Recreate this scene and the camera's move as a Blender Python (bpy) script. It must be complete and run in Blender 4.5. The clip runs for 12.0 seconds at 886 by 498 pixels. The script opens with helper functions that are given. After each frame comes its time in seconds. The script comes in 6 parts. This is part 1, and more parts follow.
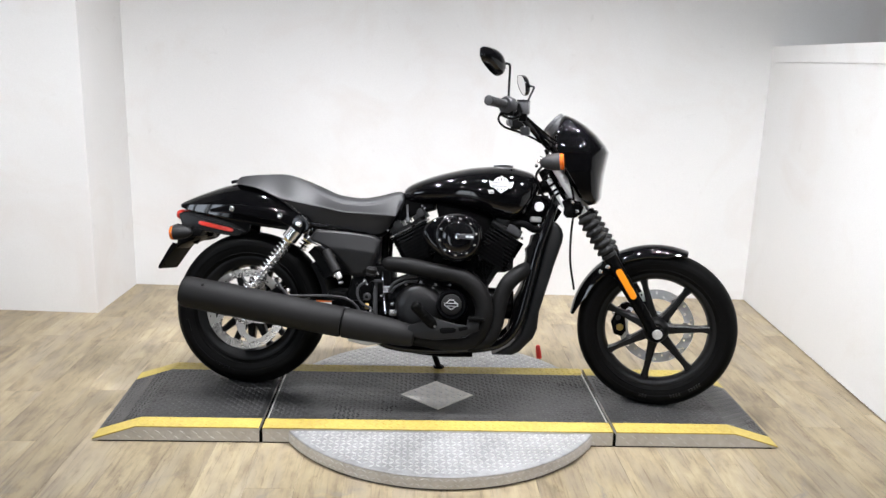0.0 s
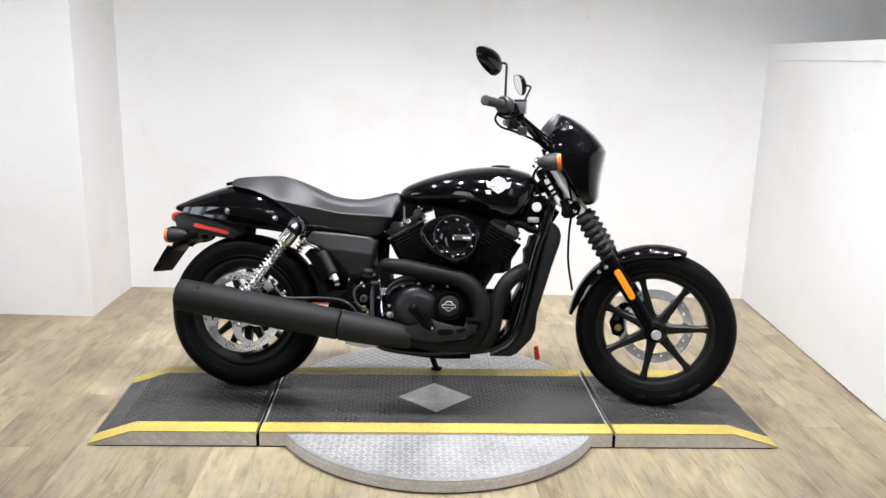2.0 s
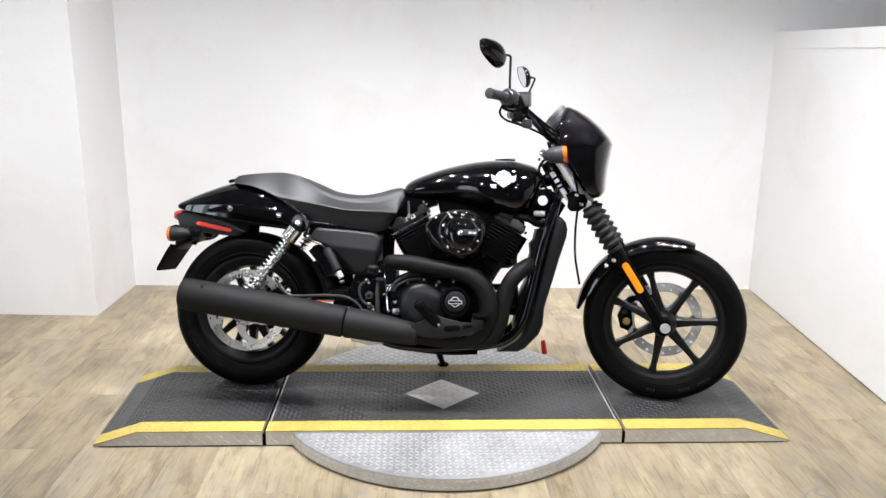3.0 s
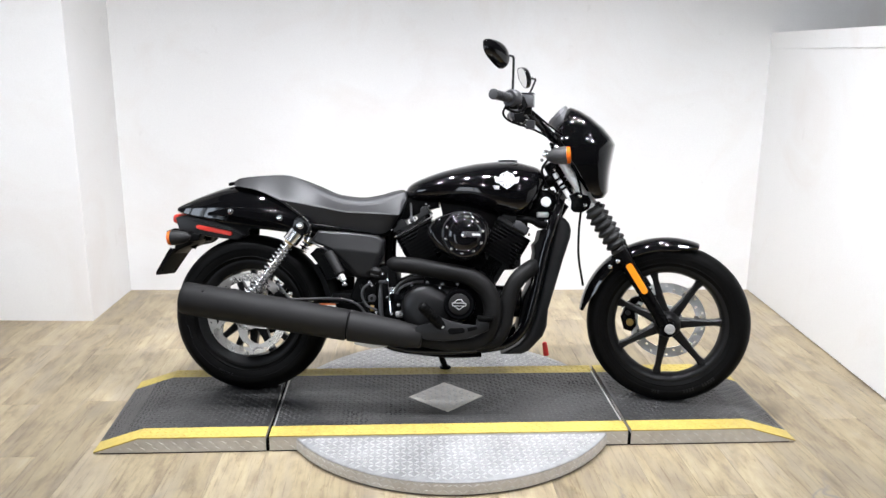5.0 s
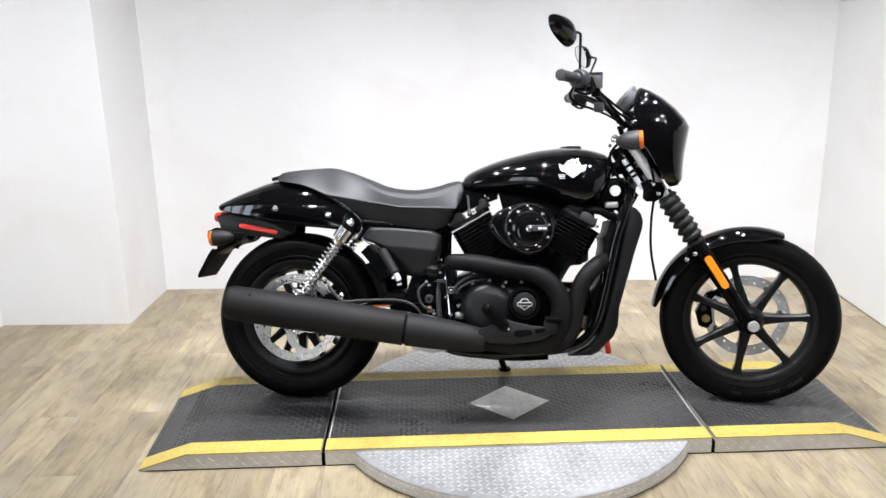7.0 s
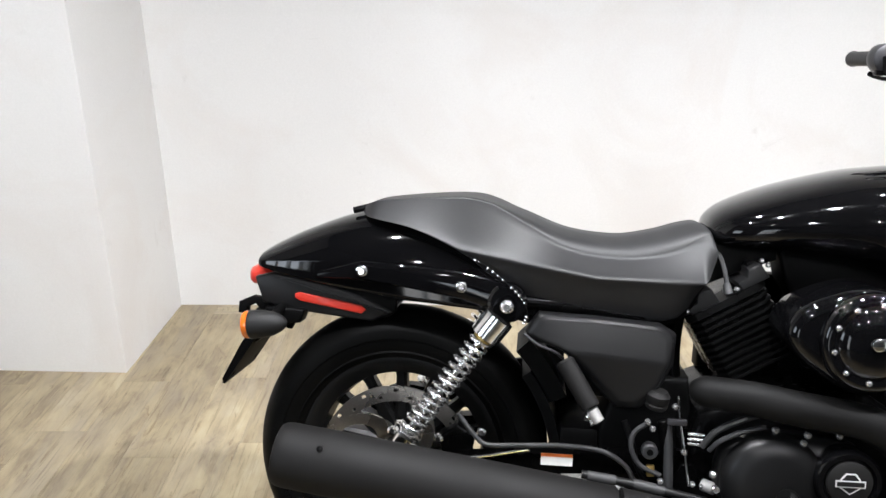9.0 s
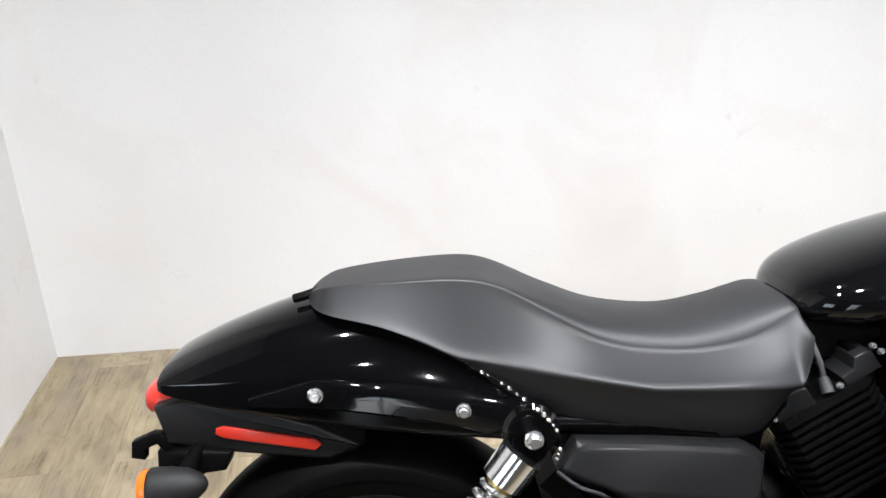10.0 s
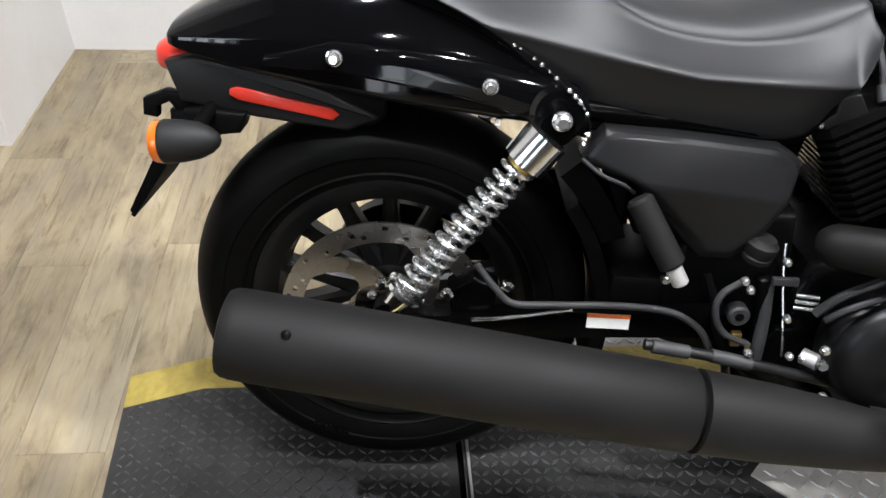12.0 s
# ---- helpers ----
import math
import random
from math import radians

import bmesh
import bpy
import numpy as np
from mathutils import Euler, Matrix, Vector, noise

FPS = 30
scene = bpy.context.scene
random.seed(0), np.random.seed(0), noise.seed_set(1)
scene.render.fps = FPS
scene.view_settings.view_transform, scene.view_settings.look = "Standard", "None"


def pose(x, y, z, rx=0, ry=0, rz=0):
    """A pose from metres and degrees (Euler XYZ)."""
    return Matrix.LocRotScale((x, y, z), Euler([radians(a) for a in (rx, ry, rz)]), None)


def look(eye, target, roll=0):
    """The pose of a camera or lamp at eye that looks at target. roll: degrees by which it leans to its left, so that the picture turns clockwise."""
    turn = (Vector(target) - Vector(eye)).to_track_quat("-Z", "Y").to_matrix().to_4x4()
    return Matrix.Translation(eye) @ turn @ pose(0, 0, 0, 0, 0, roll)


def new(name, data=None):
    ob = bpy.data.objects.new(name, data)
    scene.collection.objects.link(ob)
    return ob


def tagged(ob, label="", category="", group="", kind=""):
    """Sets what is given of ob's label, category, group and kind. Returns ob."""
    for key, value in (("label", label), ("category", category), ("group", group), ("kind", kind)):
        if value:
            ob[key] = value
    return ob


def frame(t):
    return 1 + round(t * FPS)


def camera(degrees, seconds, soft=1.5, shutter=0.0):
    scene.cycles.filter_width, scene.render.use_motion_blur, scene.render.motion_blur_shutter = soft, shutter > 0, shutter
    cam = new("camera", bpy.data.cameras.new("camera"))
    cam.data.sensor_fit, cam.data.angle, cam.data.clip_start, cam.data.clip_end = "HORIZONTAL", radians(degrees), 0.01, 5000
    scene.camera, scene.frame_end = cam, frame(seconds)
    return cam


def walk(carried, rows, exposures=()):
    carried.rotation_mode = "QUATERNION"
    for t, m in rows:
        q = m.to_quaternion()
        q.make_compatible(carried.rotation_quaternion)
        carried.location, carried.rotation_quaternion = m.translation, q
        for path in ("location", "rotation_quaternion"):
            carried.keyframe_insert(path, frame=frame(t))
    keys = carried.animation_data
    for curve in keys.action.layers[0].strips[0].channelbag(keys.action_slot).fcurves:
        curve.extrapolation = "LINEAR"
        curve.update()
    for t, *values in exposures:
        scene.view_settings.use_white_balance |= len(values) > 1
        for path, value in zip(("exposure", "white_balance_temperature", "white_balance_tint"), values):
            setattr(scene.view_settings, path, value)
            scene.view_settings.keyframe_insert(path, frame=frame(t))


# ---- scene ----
cam = camera(57.9, 12.0)
PATH = [
    (0, (0.701, 0.33, 1.304), (0.369, 2.247, 0.841), 1.8),
    (0.5, (0.702, 0.334, 1.306), (0.375, 2.252, 0.845), 1.8),
    (1, (0.704, 0.337, 1.303), (0.381, 2.254, 0.836), 1.7),
    (1.5, (0.703, 0.343, 1.302), (0.377, 2.262, 0.839), 1.6),
    (2, (0.696, 0.35, 1.304), (0.372, 2.268, 0.841), 1.5),
    (2.5, (0.692, 0.361, 1.304), (0.361, 2.275, 0.83), 1.1),
    (3, (0.684, 0.381, 1.307), (0.352, 2.294, 0.825), 0.7),
    (3.2, (0.687, 0.396, 1.331), (0.341, 2.304, 0.843), 0.7),
    (5, (0.631, 0.39, 1.3), (0.326, 2.308, 0.825), 0.5),
    (5.5, (0.621, 0.392, 1.297), (0.301, 2.306, 0.813), 0.6),
    (6, (0.612, 0.41, 1.299), (0.296, 2.323, 0.808), 0.8),
    (6.5, (0.565, 0.442, 1.304), (0.238, 2.355, 0.82), 0.5),
    (7, (0.47, 0.575, 1.285), (0.111, 2.475, 0.775), -1.1),
    (7.3, (0.339, 0.738, 1.302), (-0.124, 2.61, 0.774), -0.9),
    (7.5, (0.321, 0.847, 1.321), (-0.158, 2.707, 0.767), -0.9),
    (7.7, (0.255, 0.971, 1.325), (-0.266, 2.804, 0.719), -0.1),
    (9.3, (-0.203, 1.981, 1.287), (-0.523, 3.826, 0.582), -0.9),
    (9.5, (-0.243, 2.097, 1.298), (-0.445, 3.961, 0.603), -1.5),
    (10, (-0.352, 2.269, 1.303), (-0.509, 4.096, 0.505), -1.1),
    (10.5, (-0.387, 2.292, 1.276), (-0.666, 4.019, 0.306), -0.0),
    (11, (-0.375, 2.301, 1.236), (-0.612, 3.934, 0.105), 1.2),
    (11.5, (-0.361, 2.285, 1.21), (-0.572, 3.853, -0.014), 1.7),
    (12, (-0.352, 2.268, 1.185), (-0.527, 3.771, -0.122), 2.6),
]
# the path is kept in the room's first axes; ALIGN turns it to the turntable's
ALIGN = pose(0, 0, 0, 0, 0, -12.2) @ pose(-0.222, -3.078, 0)
walk(cam, [(t, ALIGN @ look(eye, target, roll)) for t, eye, target, roll in PATH],
     exposures=[(0, -0.33, 6180, 11), (3, -0.25, 6180, 11), (5, -0.20, 6090, 11), (7.5, -0.24, 6110, 11), (9.5, -0.40, 6240, 10), (10, -0.38, 6170, 10), (10.5, -0.44, 6440, 10), (12, -0.48, 6220, 10)])

# ---- light ----
world = bpy.data.worlds.new("world")
scene.world = world
world.use_nodes = True
sky = world.node_tree.nodes.new("ShaderNodeTexSky")
sky.sky_type, sky.sun_disc, sky.sun_elevation, sky.sun_rotation = "NISHITA", False, radians(35), radians(200)
world.node_tree.links.new(sky.outputs[0], world.node_tree.nodes["Background"].inputs[0])
world.node_tree.nodes["Background"].inputs[1].default_value = 0.1

# ---- materials ----
def node(nt, kind, **sets):
    n = nt.nodes.new(kind)
    for k, v in sets.items():
        n.inputs[k.replace("_", " ")].default_value = v
    return n


def ramp(nt, fac, stops):
    n = nt.nodes.new("ShaderNodeValToRGB")
    while len(n.color_ramp.elements) < len(stops):
        n.color_ramp.elements.new(0.5)
    for e, (p, col) in zip(n.color_ramp.elements, stops):
        e.position, e.color = p, (*col, 1)
    nt.links.new(fac, n.inputs[0])
    return n.outputs[0]


def coords(nt, scale=(1, 1, 1), shift=False):
    tc = nt.nodes.new("ShaderNodeTexCoord")
    mp = nt.nodes.new("ShaderNodeMapping")
    mp.inputs["Scale"].default_value = scale
    nt.links.new(tc.outputs["Object"], mp.inputs["Vector"])
    if shift:
        info = nt.nodes.new("ShaderNodeObjectInfo")
        mul = nt.nodes.new("ShaderNodeVectorMath")
        mul.operation = "SCALE"
        mul.inputs["Scale"].default_value = 37.0
        com = nt.nodes.new("ShaderNodeCombineXYZ")
        for i in range(3):
            nt.links.new(info.outputs["Random"], com.inputs[i])
        nt.links.new(com.outputs[0], mul.inputs[0])
        nt.links.new(mul.outputs[0], mp.inputs["Location"])
    return mp.outputs[0]


def material(name, dark, light, rough=(0.4, 0.5), metal=0.0, coat=0.0, grain=60.0, broad=4.0, bump=0.05, depth=0.001, spec=0.5):
    """Two-scale variation of colour and gloss, with a fine relief."""
    m = bpy.data.materials.new(name)
    m.use_nodes = True
    nt = m.node_tree
    b = nt.nodes["Principled BSDF"]
    v = coords(nt)
    fine = node(nt, "ShaderNodeTexNoise", Scale=grain, Detail=4.0, Roughness=0.6)
    wide = node(nt, "ShaderNodeTexNoise", Scale=broad, Detail=3.0, Roughness=0.55)
    nt.links.new(v, fine.inputs["Vector"])
    nt.links.new(v, wide.inputs["Vector"])
    mix = nt.nodes.new("ShaderNodeMath")
    mix.operation = "MULTIPLY_ADD"
    mix.inputs[1].default_value = 0.45
    nt.links.new(fine.outputs[0], mix.inputs[0])
    sc = nt.nodes.new("ShaderNodeMath")
    sc.operation = "MULTIPLY"
    sc.inputs[1].default_value = 0.55
    nt.links.new(wide.outputs[0], sc.inputs[0])
    nt.links.new(sc.outputs[0], mix.inputs[2])
    nt.links.new(ramp(nt, mix.outputs[0], [(0.35, dark), (0.65, light)]), b.inputs["Base Color"])
    mr = nt.nodes.new("ShaderNodeMapRange")
    mr.inputs["From Min"].default_value, mr.inputs["From Max"].default_value = 0.3, 0.7
    mr.inputs["To Min"].default_value, mr.inputs["To Max"].default_value = rough
    nt.links.new(wide.outputs[0], mr.inputs["Value"])
    nt.links.new(mr.outputs[0], b.inputs["Roughness"])
    b.inputs["Metallic"].default_value = metal
    b.inputs["Specular IOR Level"].default_value = spec
    b.inputs["Coat Weight"].default_value = coat
    b.inputs["Coat Roughness"].default_value = 0.03
    if bump:
        bp = node(nt, "ShaderNodeBump", Strength=bump, Distance=depth)
        nt.links.new(fine.outputs[0], bp.inputs["Height"])
        nt.links.new(bp.outputs[0], b.inputs["Normal"])
    return m


def wood():
    m = bpy.data.materials.new("whitewashed_oak")
    m.use_nodes = True
    nt = m.node_tree
    b = nt.nodes["Principled BSDF"]
    grain = node(nt, "ShaderNodeTexNoise", Scale=1.0, Detail=6.0, Roughness=0.65, Distortion=0.6)
    nt.links.new(coords(nt, (105, 5.0, 1), True), grain.inputs["Vector"])
    patch = node(nt, "ShaderNodeTexNoise", Scale=1.0, Detail=5.0, Roughness=0.62, Distortion=0.35)
    nt.links.new(coords(nt, (15, 5.0, 1), True), patch.inputs["Vector"])
    info = nt.nodes.new("ShaderNodeObjectInfo")
    tone = ramp(nt, patch.outputs[0], [(0.28, (0.155, 0.120, 0.076)), (0.40, (0.235, 0.190, 0.122)), (0.50, (0.308, 0.252, 0.160)), (0.60, (0.350, 0.290, 0.184)), (0.72, (0.386, 0.332, 0.228))])
    lines = ramp(nt, grain.outputs[0], [(0.32, (0.60, 0.56, 0.50)), (0.46, (0.97, 0.97, 0.97)), (0.75, (1.08, 1.07, 1.05))])
    crack = node(nt, "ShaderNodeTexNoise", Scale=1.0, Detail=5.0, Roughness=0.7, Distortion=0.9)
    nt.links.new(coords(nt, (30, 8.0, 1), True), crack.inputs["Vector"])
    marks = ramp(nt, crack.outputs[0], [(0.25, (0.30, 0.25, 0.19)), (0.33, (0.72, 0.68, 0.62)), (0.41, (1, 1, 1))])
    worn = nt.nodes.new("ShaderNodeMix")
    worn.data_type, worn.blend_type = "RGBA", "MULTIPLY"
    worn.inputs["Factor"].default_value = 0.9
    nt.links.new(tone, worn.inputs["A"])
    nt.links.new(marks, worn.inputs["B"])
    tone = worn.outputs["Result"]
    ash = node(nt, "ShaderNodeTexNoise", Scale=1.0, Detail=4.0, Roughness=0.6, Distortion=0.3)
    nt.links.new(coords(nt, (11, 2.2, 1), True), ash.inputs["Vector"])
    grey = nt.nodes.new("ShaderNodeMix")
    grey.data_type = "RGBA"
    grey.inputs["B"].default_value = (0.275, 0.236, 0.180, 1)
    nt.links.new(ramp(nt, ash.outputs[0], [(0.46, (0, 0, 0)), (0.62, (0.55, 0.55, 0.55))]), grey.inputs["Factor"])
    nt.links.new(tone, grey.inputs["A"])
    tone = grey.outputs["Result"]
    # small dark knots, a few to each board
    spot = node(nt, "ShaderNodeTexVoronoi", Scale=1.0, Randomness=1.0)
    nt.links.new(coords(nt, (6.5, 2.6, 1), True), spot.inputs["Vector"])
    knots = ramp(nt, spot.outputs["Distance"], [(0.0, (0.42, 0.36, 0.29)), (0.06, (0.62, 0.56, 0.48)), (0.15, (1, 1, 1))])
    knot = nt.nodes.new("ShaderNodeMix")
    knot.data_type, knot.blend_type = "RGBA", "MULTIPLY"
    knot.inputs["Factor"].default_value = 0.5
    nt.links.new(tone, knot.inputs["A"])
    nt.links.new(knots, knot.inputs["B"])
    tone = knot.outputs["Result"]
    mul = nt.nodes.new("ShaderNodeMix")
    mul.data_type, mul.blend_type = "RGBA", "MULTIPLY"
    mul.inputs["Factor"].default_value = 0.85
    nt.links.new(tone, mul.inputs["A"])
    nt.links.new(lines, mul.inputs["B"])
    per = ramp(nt, info.outputs["Random"], [(0.0, (0.80, 0.78, 0.75)), (0.5, (0.98, 0.97, 0.96)), (1.0, (1.10, 1.10, 1.10))])
    mul2 = nt.nodes.new("ShaderNodeMix")
    mul2.data_type, mul2.blend_type = "RGBA", "MULTIPLY"
    mul2.inputs["Factor"].default_value = 1.0
    nt.links.new(mul.outputs["Result"], mul2.inputs["A"])
    nt.links.new(per, mul2.inputs["B"])
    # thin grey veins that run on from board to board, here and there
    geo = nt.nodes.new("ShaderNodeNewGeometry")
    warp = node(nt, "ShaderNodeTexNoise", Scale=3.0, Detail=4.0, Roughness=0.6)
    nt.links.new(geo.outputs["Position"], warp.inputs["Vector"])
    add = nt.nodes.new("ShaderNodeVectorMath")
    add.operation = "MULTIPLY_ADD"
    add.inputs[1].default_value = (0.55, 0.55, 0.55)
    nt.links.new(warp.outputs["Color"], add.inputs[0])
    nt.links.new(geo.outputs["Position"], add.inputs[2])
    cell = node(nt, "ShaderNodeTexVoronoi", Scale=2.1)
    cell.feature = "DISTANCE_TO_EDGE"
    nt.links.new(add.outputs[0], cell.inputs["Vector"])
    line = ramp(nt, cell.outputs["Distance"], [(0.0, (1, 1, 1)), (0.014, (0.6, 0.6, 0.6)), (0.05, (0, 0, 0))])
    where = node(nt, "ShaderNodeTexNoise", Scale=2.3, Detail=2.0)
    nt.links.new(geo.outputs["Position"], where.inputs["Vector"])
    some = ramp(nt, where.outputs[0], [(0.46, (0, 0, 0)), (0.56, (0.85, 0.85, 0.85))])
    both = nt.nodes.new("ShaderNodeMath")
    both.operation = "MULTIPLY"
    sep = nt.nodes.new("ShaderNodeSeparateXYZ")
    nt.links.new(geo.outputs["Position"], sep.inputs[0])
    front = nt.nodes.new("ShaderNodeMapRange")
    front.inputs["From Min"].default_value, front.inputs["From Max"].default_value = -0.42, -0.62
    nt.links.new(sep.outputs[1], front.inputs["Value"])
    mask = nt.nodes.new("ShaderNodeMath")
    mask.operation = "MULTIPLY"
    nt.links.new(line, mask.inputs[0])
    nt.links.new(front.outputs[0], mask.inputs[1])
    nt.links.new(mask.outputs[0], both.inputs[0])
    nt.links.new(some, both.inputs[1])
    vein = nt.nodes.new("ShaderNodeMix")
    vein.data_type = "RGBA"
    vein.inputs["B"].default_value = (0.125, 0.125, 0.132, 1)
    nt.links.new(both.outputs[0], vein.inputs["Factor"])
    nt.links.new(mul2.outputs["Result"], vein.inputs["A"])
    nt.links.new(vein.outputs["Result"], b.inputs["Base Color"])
    mr = nt.nodes.new("ShaderNodeMapRange")
    mr.inputs["To Min"].default_value, mr.inputs["To Max"].default_value = 0.34, 0.52
    nt.links.new(patch.outputs[0], mr.inputs["Value"])
    nt.links.new(mr.outputs[0], b.inputs["Roughness"])
    bp = node(nt, "ShaderNodeBump", Strength=0.12, Distance=0.001)
    nt.links.new(grain.outputs[0], bp.inputs["Height"])
    nt.links.new(bp.outputs[0], b.inputs["Normal"])
    return m


def clear(name, col, rough=0.12, glow=0.0):
    m = bpy.data.materials.new(name)
    m.use_nodes = True
    b = m.node_tree.nodes["Principled BSDF"]
    b.inputs["Base Color"].default_value = (*col, 1)
    b.inputs["Roughness"].default_value = rough
    b.inputs["Coat Weight"].default_value = 0.3
    b.inputs["Subsurface Weight"].default_value = 0.15
    b.inputs["Subsurface Radius"].default_value = (0.01, 0.006, 0.003)
    return m


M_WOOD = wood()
M_WALL = material("white_wall_paint", (0.70, 0.695, 0.685), (0.76, 0.755, 0.745), (0.5, 0.62), grain=160, broad=1.1, bump=0.04)
def tint_patches(m, scale=5.5, lo=0.66, hi=0.74, col=(0.42, 0.40, 0.38), amount=0.5):
    """Noise patches over a paint: small smudges and scrapes, and broad tints."""
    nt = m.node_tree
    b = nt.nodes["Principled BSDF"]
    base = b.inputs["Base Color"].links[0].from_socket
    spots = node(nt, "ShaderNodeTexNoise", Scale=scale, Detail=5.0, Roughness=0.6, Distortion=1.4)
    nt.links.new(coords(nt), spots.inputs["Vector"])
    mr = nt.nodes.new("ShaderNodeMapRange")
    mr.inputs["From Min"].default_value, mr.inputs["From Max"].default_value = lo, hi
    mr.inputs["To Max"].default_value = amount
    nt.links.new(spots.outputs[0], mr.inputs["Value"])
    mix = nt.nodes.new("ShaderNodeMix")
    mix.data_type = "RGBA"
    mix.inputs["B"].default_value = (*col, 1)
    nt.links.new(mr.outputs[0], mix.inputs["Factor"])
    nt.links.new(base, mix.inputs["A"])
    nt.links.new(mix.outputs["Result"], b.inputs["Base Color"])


# broad beige patches: faint stain, with the wall's dimmer light put into colour
tint_patches(M_WALL, 1.5, 0.50, 0.74, (0.62, 0.555, 0.505), 0.34)
tint_patches(M_WALL, 7.0, 0.66, 0.78, (0.50, 0.48, 0.46), 0.35)
M_SUB = material("dark_joint", (0.17, 0.135, 0.088), (0.22, 0.175, 0.118), (0.7, 0.9))
M_DARKWALL = material("dim_hall_grey", (0.085, 0.084, 0.082), (0.115, 0.113, 0.110), (0.6, 0.75), grain=120, broad=1.0)
M_PAINT = material("gloss_black_paint", (0.0015, 0.0015, 0.0018), (0.0025, 0.0025, 0.0028), (0.03, 0.06), grain=400, broad=6, bump=0.0, spec=0.42)
M_SATIN = material("satin_black_metal", (0.0008, 0.0008, 0.0009), (0.0018, 0.0018, 0.0018), (0.22, 0.32), grain=300, broad=9, bump=0.06, depth=0.0004, spec=0.06)
M_DENIM = material("satin_charcoal_cover", (0.0065, 0.0065, 0.0068), (0.0105, 0.0105, 0.0108), (0.34, 0.44), grain=500, broad=6, bump=0.08, depth=0.0003, spec=0.26)
M_CASE = material("satin_black_case_enamel", (0.0030, 0.0030, 0.0031), (0.0058, 0.0058, 0.0060), (0.30, 0.40), grain=500, broad=8, bump=0.08, depth=0.0003, spec=0.28)
M_EXH = material("matte_black_exhaust_coating", (0.0048, 0.0045, 0.0043), (0.0082, 0.0078, 0.0075), (0.56, 0.68), grain=700, broad=7, bump=0.25, depth=0.0004, spec=0.22)
# the muffler's coating again, darker, with the headers' shade in its colour
M_HEADER = material("shaded_exhaust_coating", (0.0028, 0.0027, 0.0026), (0.0062, 0.0060, 0.0058), (0.48, 0.62), grain=260, broad=16, bump=0.3, depth=0.0005, spec=0.12)
M_GAITER = material("ribbed_gaiter_rubber", (0.0055, 0.0055, 0.0055), (0.0100, 0.0100, 0.0100), (0.52, 0.66), grain=600, broad=9, bump=0.15, depth=0.0004, spec=0.32)
M_PLAST = material("black_plastic", (0.0012, 0.0012, 0.0013), (0.0027, 0.0027, 0.0027), (0.42, 0.55), grain=600, broad=8, bump=0.15, depth=0.0004, spec=0.07)
M_RUB = material("tyre_rubber", (0.0005, 0.0005, 0.0005), (0.0024, 0.0024, 0.0023), (0.44, 0.60), grain=220, broad=7, bump=0.3, depth=0.0006, spec=0.07)
M_VINYL = material("black_seat_vinyl", (0.0075, 0.0075, 0.0081), (0.0125, 0.0125, 0.0134), (0.46, 0.56), grain=420, broad=5, bump=0.14, depth=0.0004, spec=0.48)
M_CHROME = material("chrome", (0.80, 0.80, 0.80), (0.90, 0.90, 0.90), (0.12, 0.2), 1.0, grain=200, broad=20, bump=0.0)
M_SPRING = material("bright_plated_spring", (0.84, 0.84, 0.84), (0.93, 0.93, 0.93), (0.13, 0.19), 0.92, grain=200, broad=20, bump=0.0)
M_STEEL = material("ground_steel", (0.46, 0.45, 0.44), (0.64, 0.63, 0.61), (0.34, 0.48), 0.6, grain=260, broad=14, bump=0.1, depth=0.0003)
# brown tint carries the wood floor's reflection in the steel
M_ROTOR = material("ground_rotor_steel", (0.37, 0.345, 0.315), (0.50, 0.475, 0.44), (0.22, 0.32), 1.0, grain=260, broad=14, bump=0.1, depth=0.0003)
M_FIN = material("black_engine_enamel", (0.0022, 0.0022, 0.0022), (0.0042, 0.0042, 0.0042), (0.20, 0.30), grain=300, broad=9, bump=0.05, depth=0.0003, spec=0.24)
M_WHEEL = material("satin_black_wheel_enamel", (0.0018, 0.0018, 0.0018), (0.0038, 0.0038, 0.0038), (0.34, 0.46), grain=300, broad=9, bump=0.08, depth=0.0003, spec=0.22)
# mostly non-metal and pale, chrome's bright reflections put into the colour
M_FORK = material("brightened_fork_steel", (0.80, 0.80, 0.79), (0.90, 0.90, 0.89), (0.22, 0.32), 0.3, grain=240, broad=14, bump=0.0)
# paler than the plate they belong to: the bars' glints are in the colour
M_ALUB = material("raised_aluminium_bars", (0.50, 0.50, 0.49), (0.66, 0.66, 0.65), (0.30, 0.44), 0.5, grain=38, broad=5, bump=0.0)
# near white and non-metal: reflected light put into the colour of metal parts
M_FROTOR = material("brightened_steel", (0.78, 0.78, 0.78), (0.86, 0.86, 0.86), (0.35, 0.45), 0.0, grain=260, broad=14, bump=0.1, depth=0.0003)
# aluminium brightened, with the floor's beige reflection in the colour
M_SKIRT = material("brightened_aluminium", (0.46, 0.44, 0.405), (0.62, 0.60, 0.56), (0.36, 0.52), 0.25, grain=38, broad=5, bump=0.1, depth=0.0006)
M_ALU = material("worn_aluminium_plate", (0.28, 0.28, 0.275), (0.46, 0.46, 0.455), (0.32, 0.50), 0.5, grain=38, broad=5, bump=0.1, depth=0.0006)
M_MAT = material("dusty_black_tread_rubber", (0.012, 0.012, 0.012), (0.034, 0.0335, 0.033), (0.28, 0.46), grain=45, broad=3, bump=0.2, depth=0.0008)
# bars paler than the mat, part of their gloss put into the colour
M_LUG = material("lightened_black_tread_bars", (0.020, 0.020, 0.020), (0.085, 0.084, 0.082), (0.24, 0.42), grain=30, broad=4, bump=0.1, depth=0.0006)
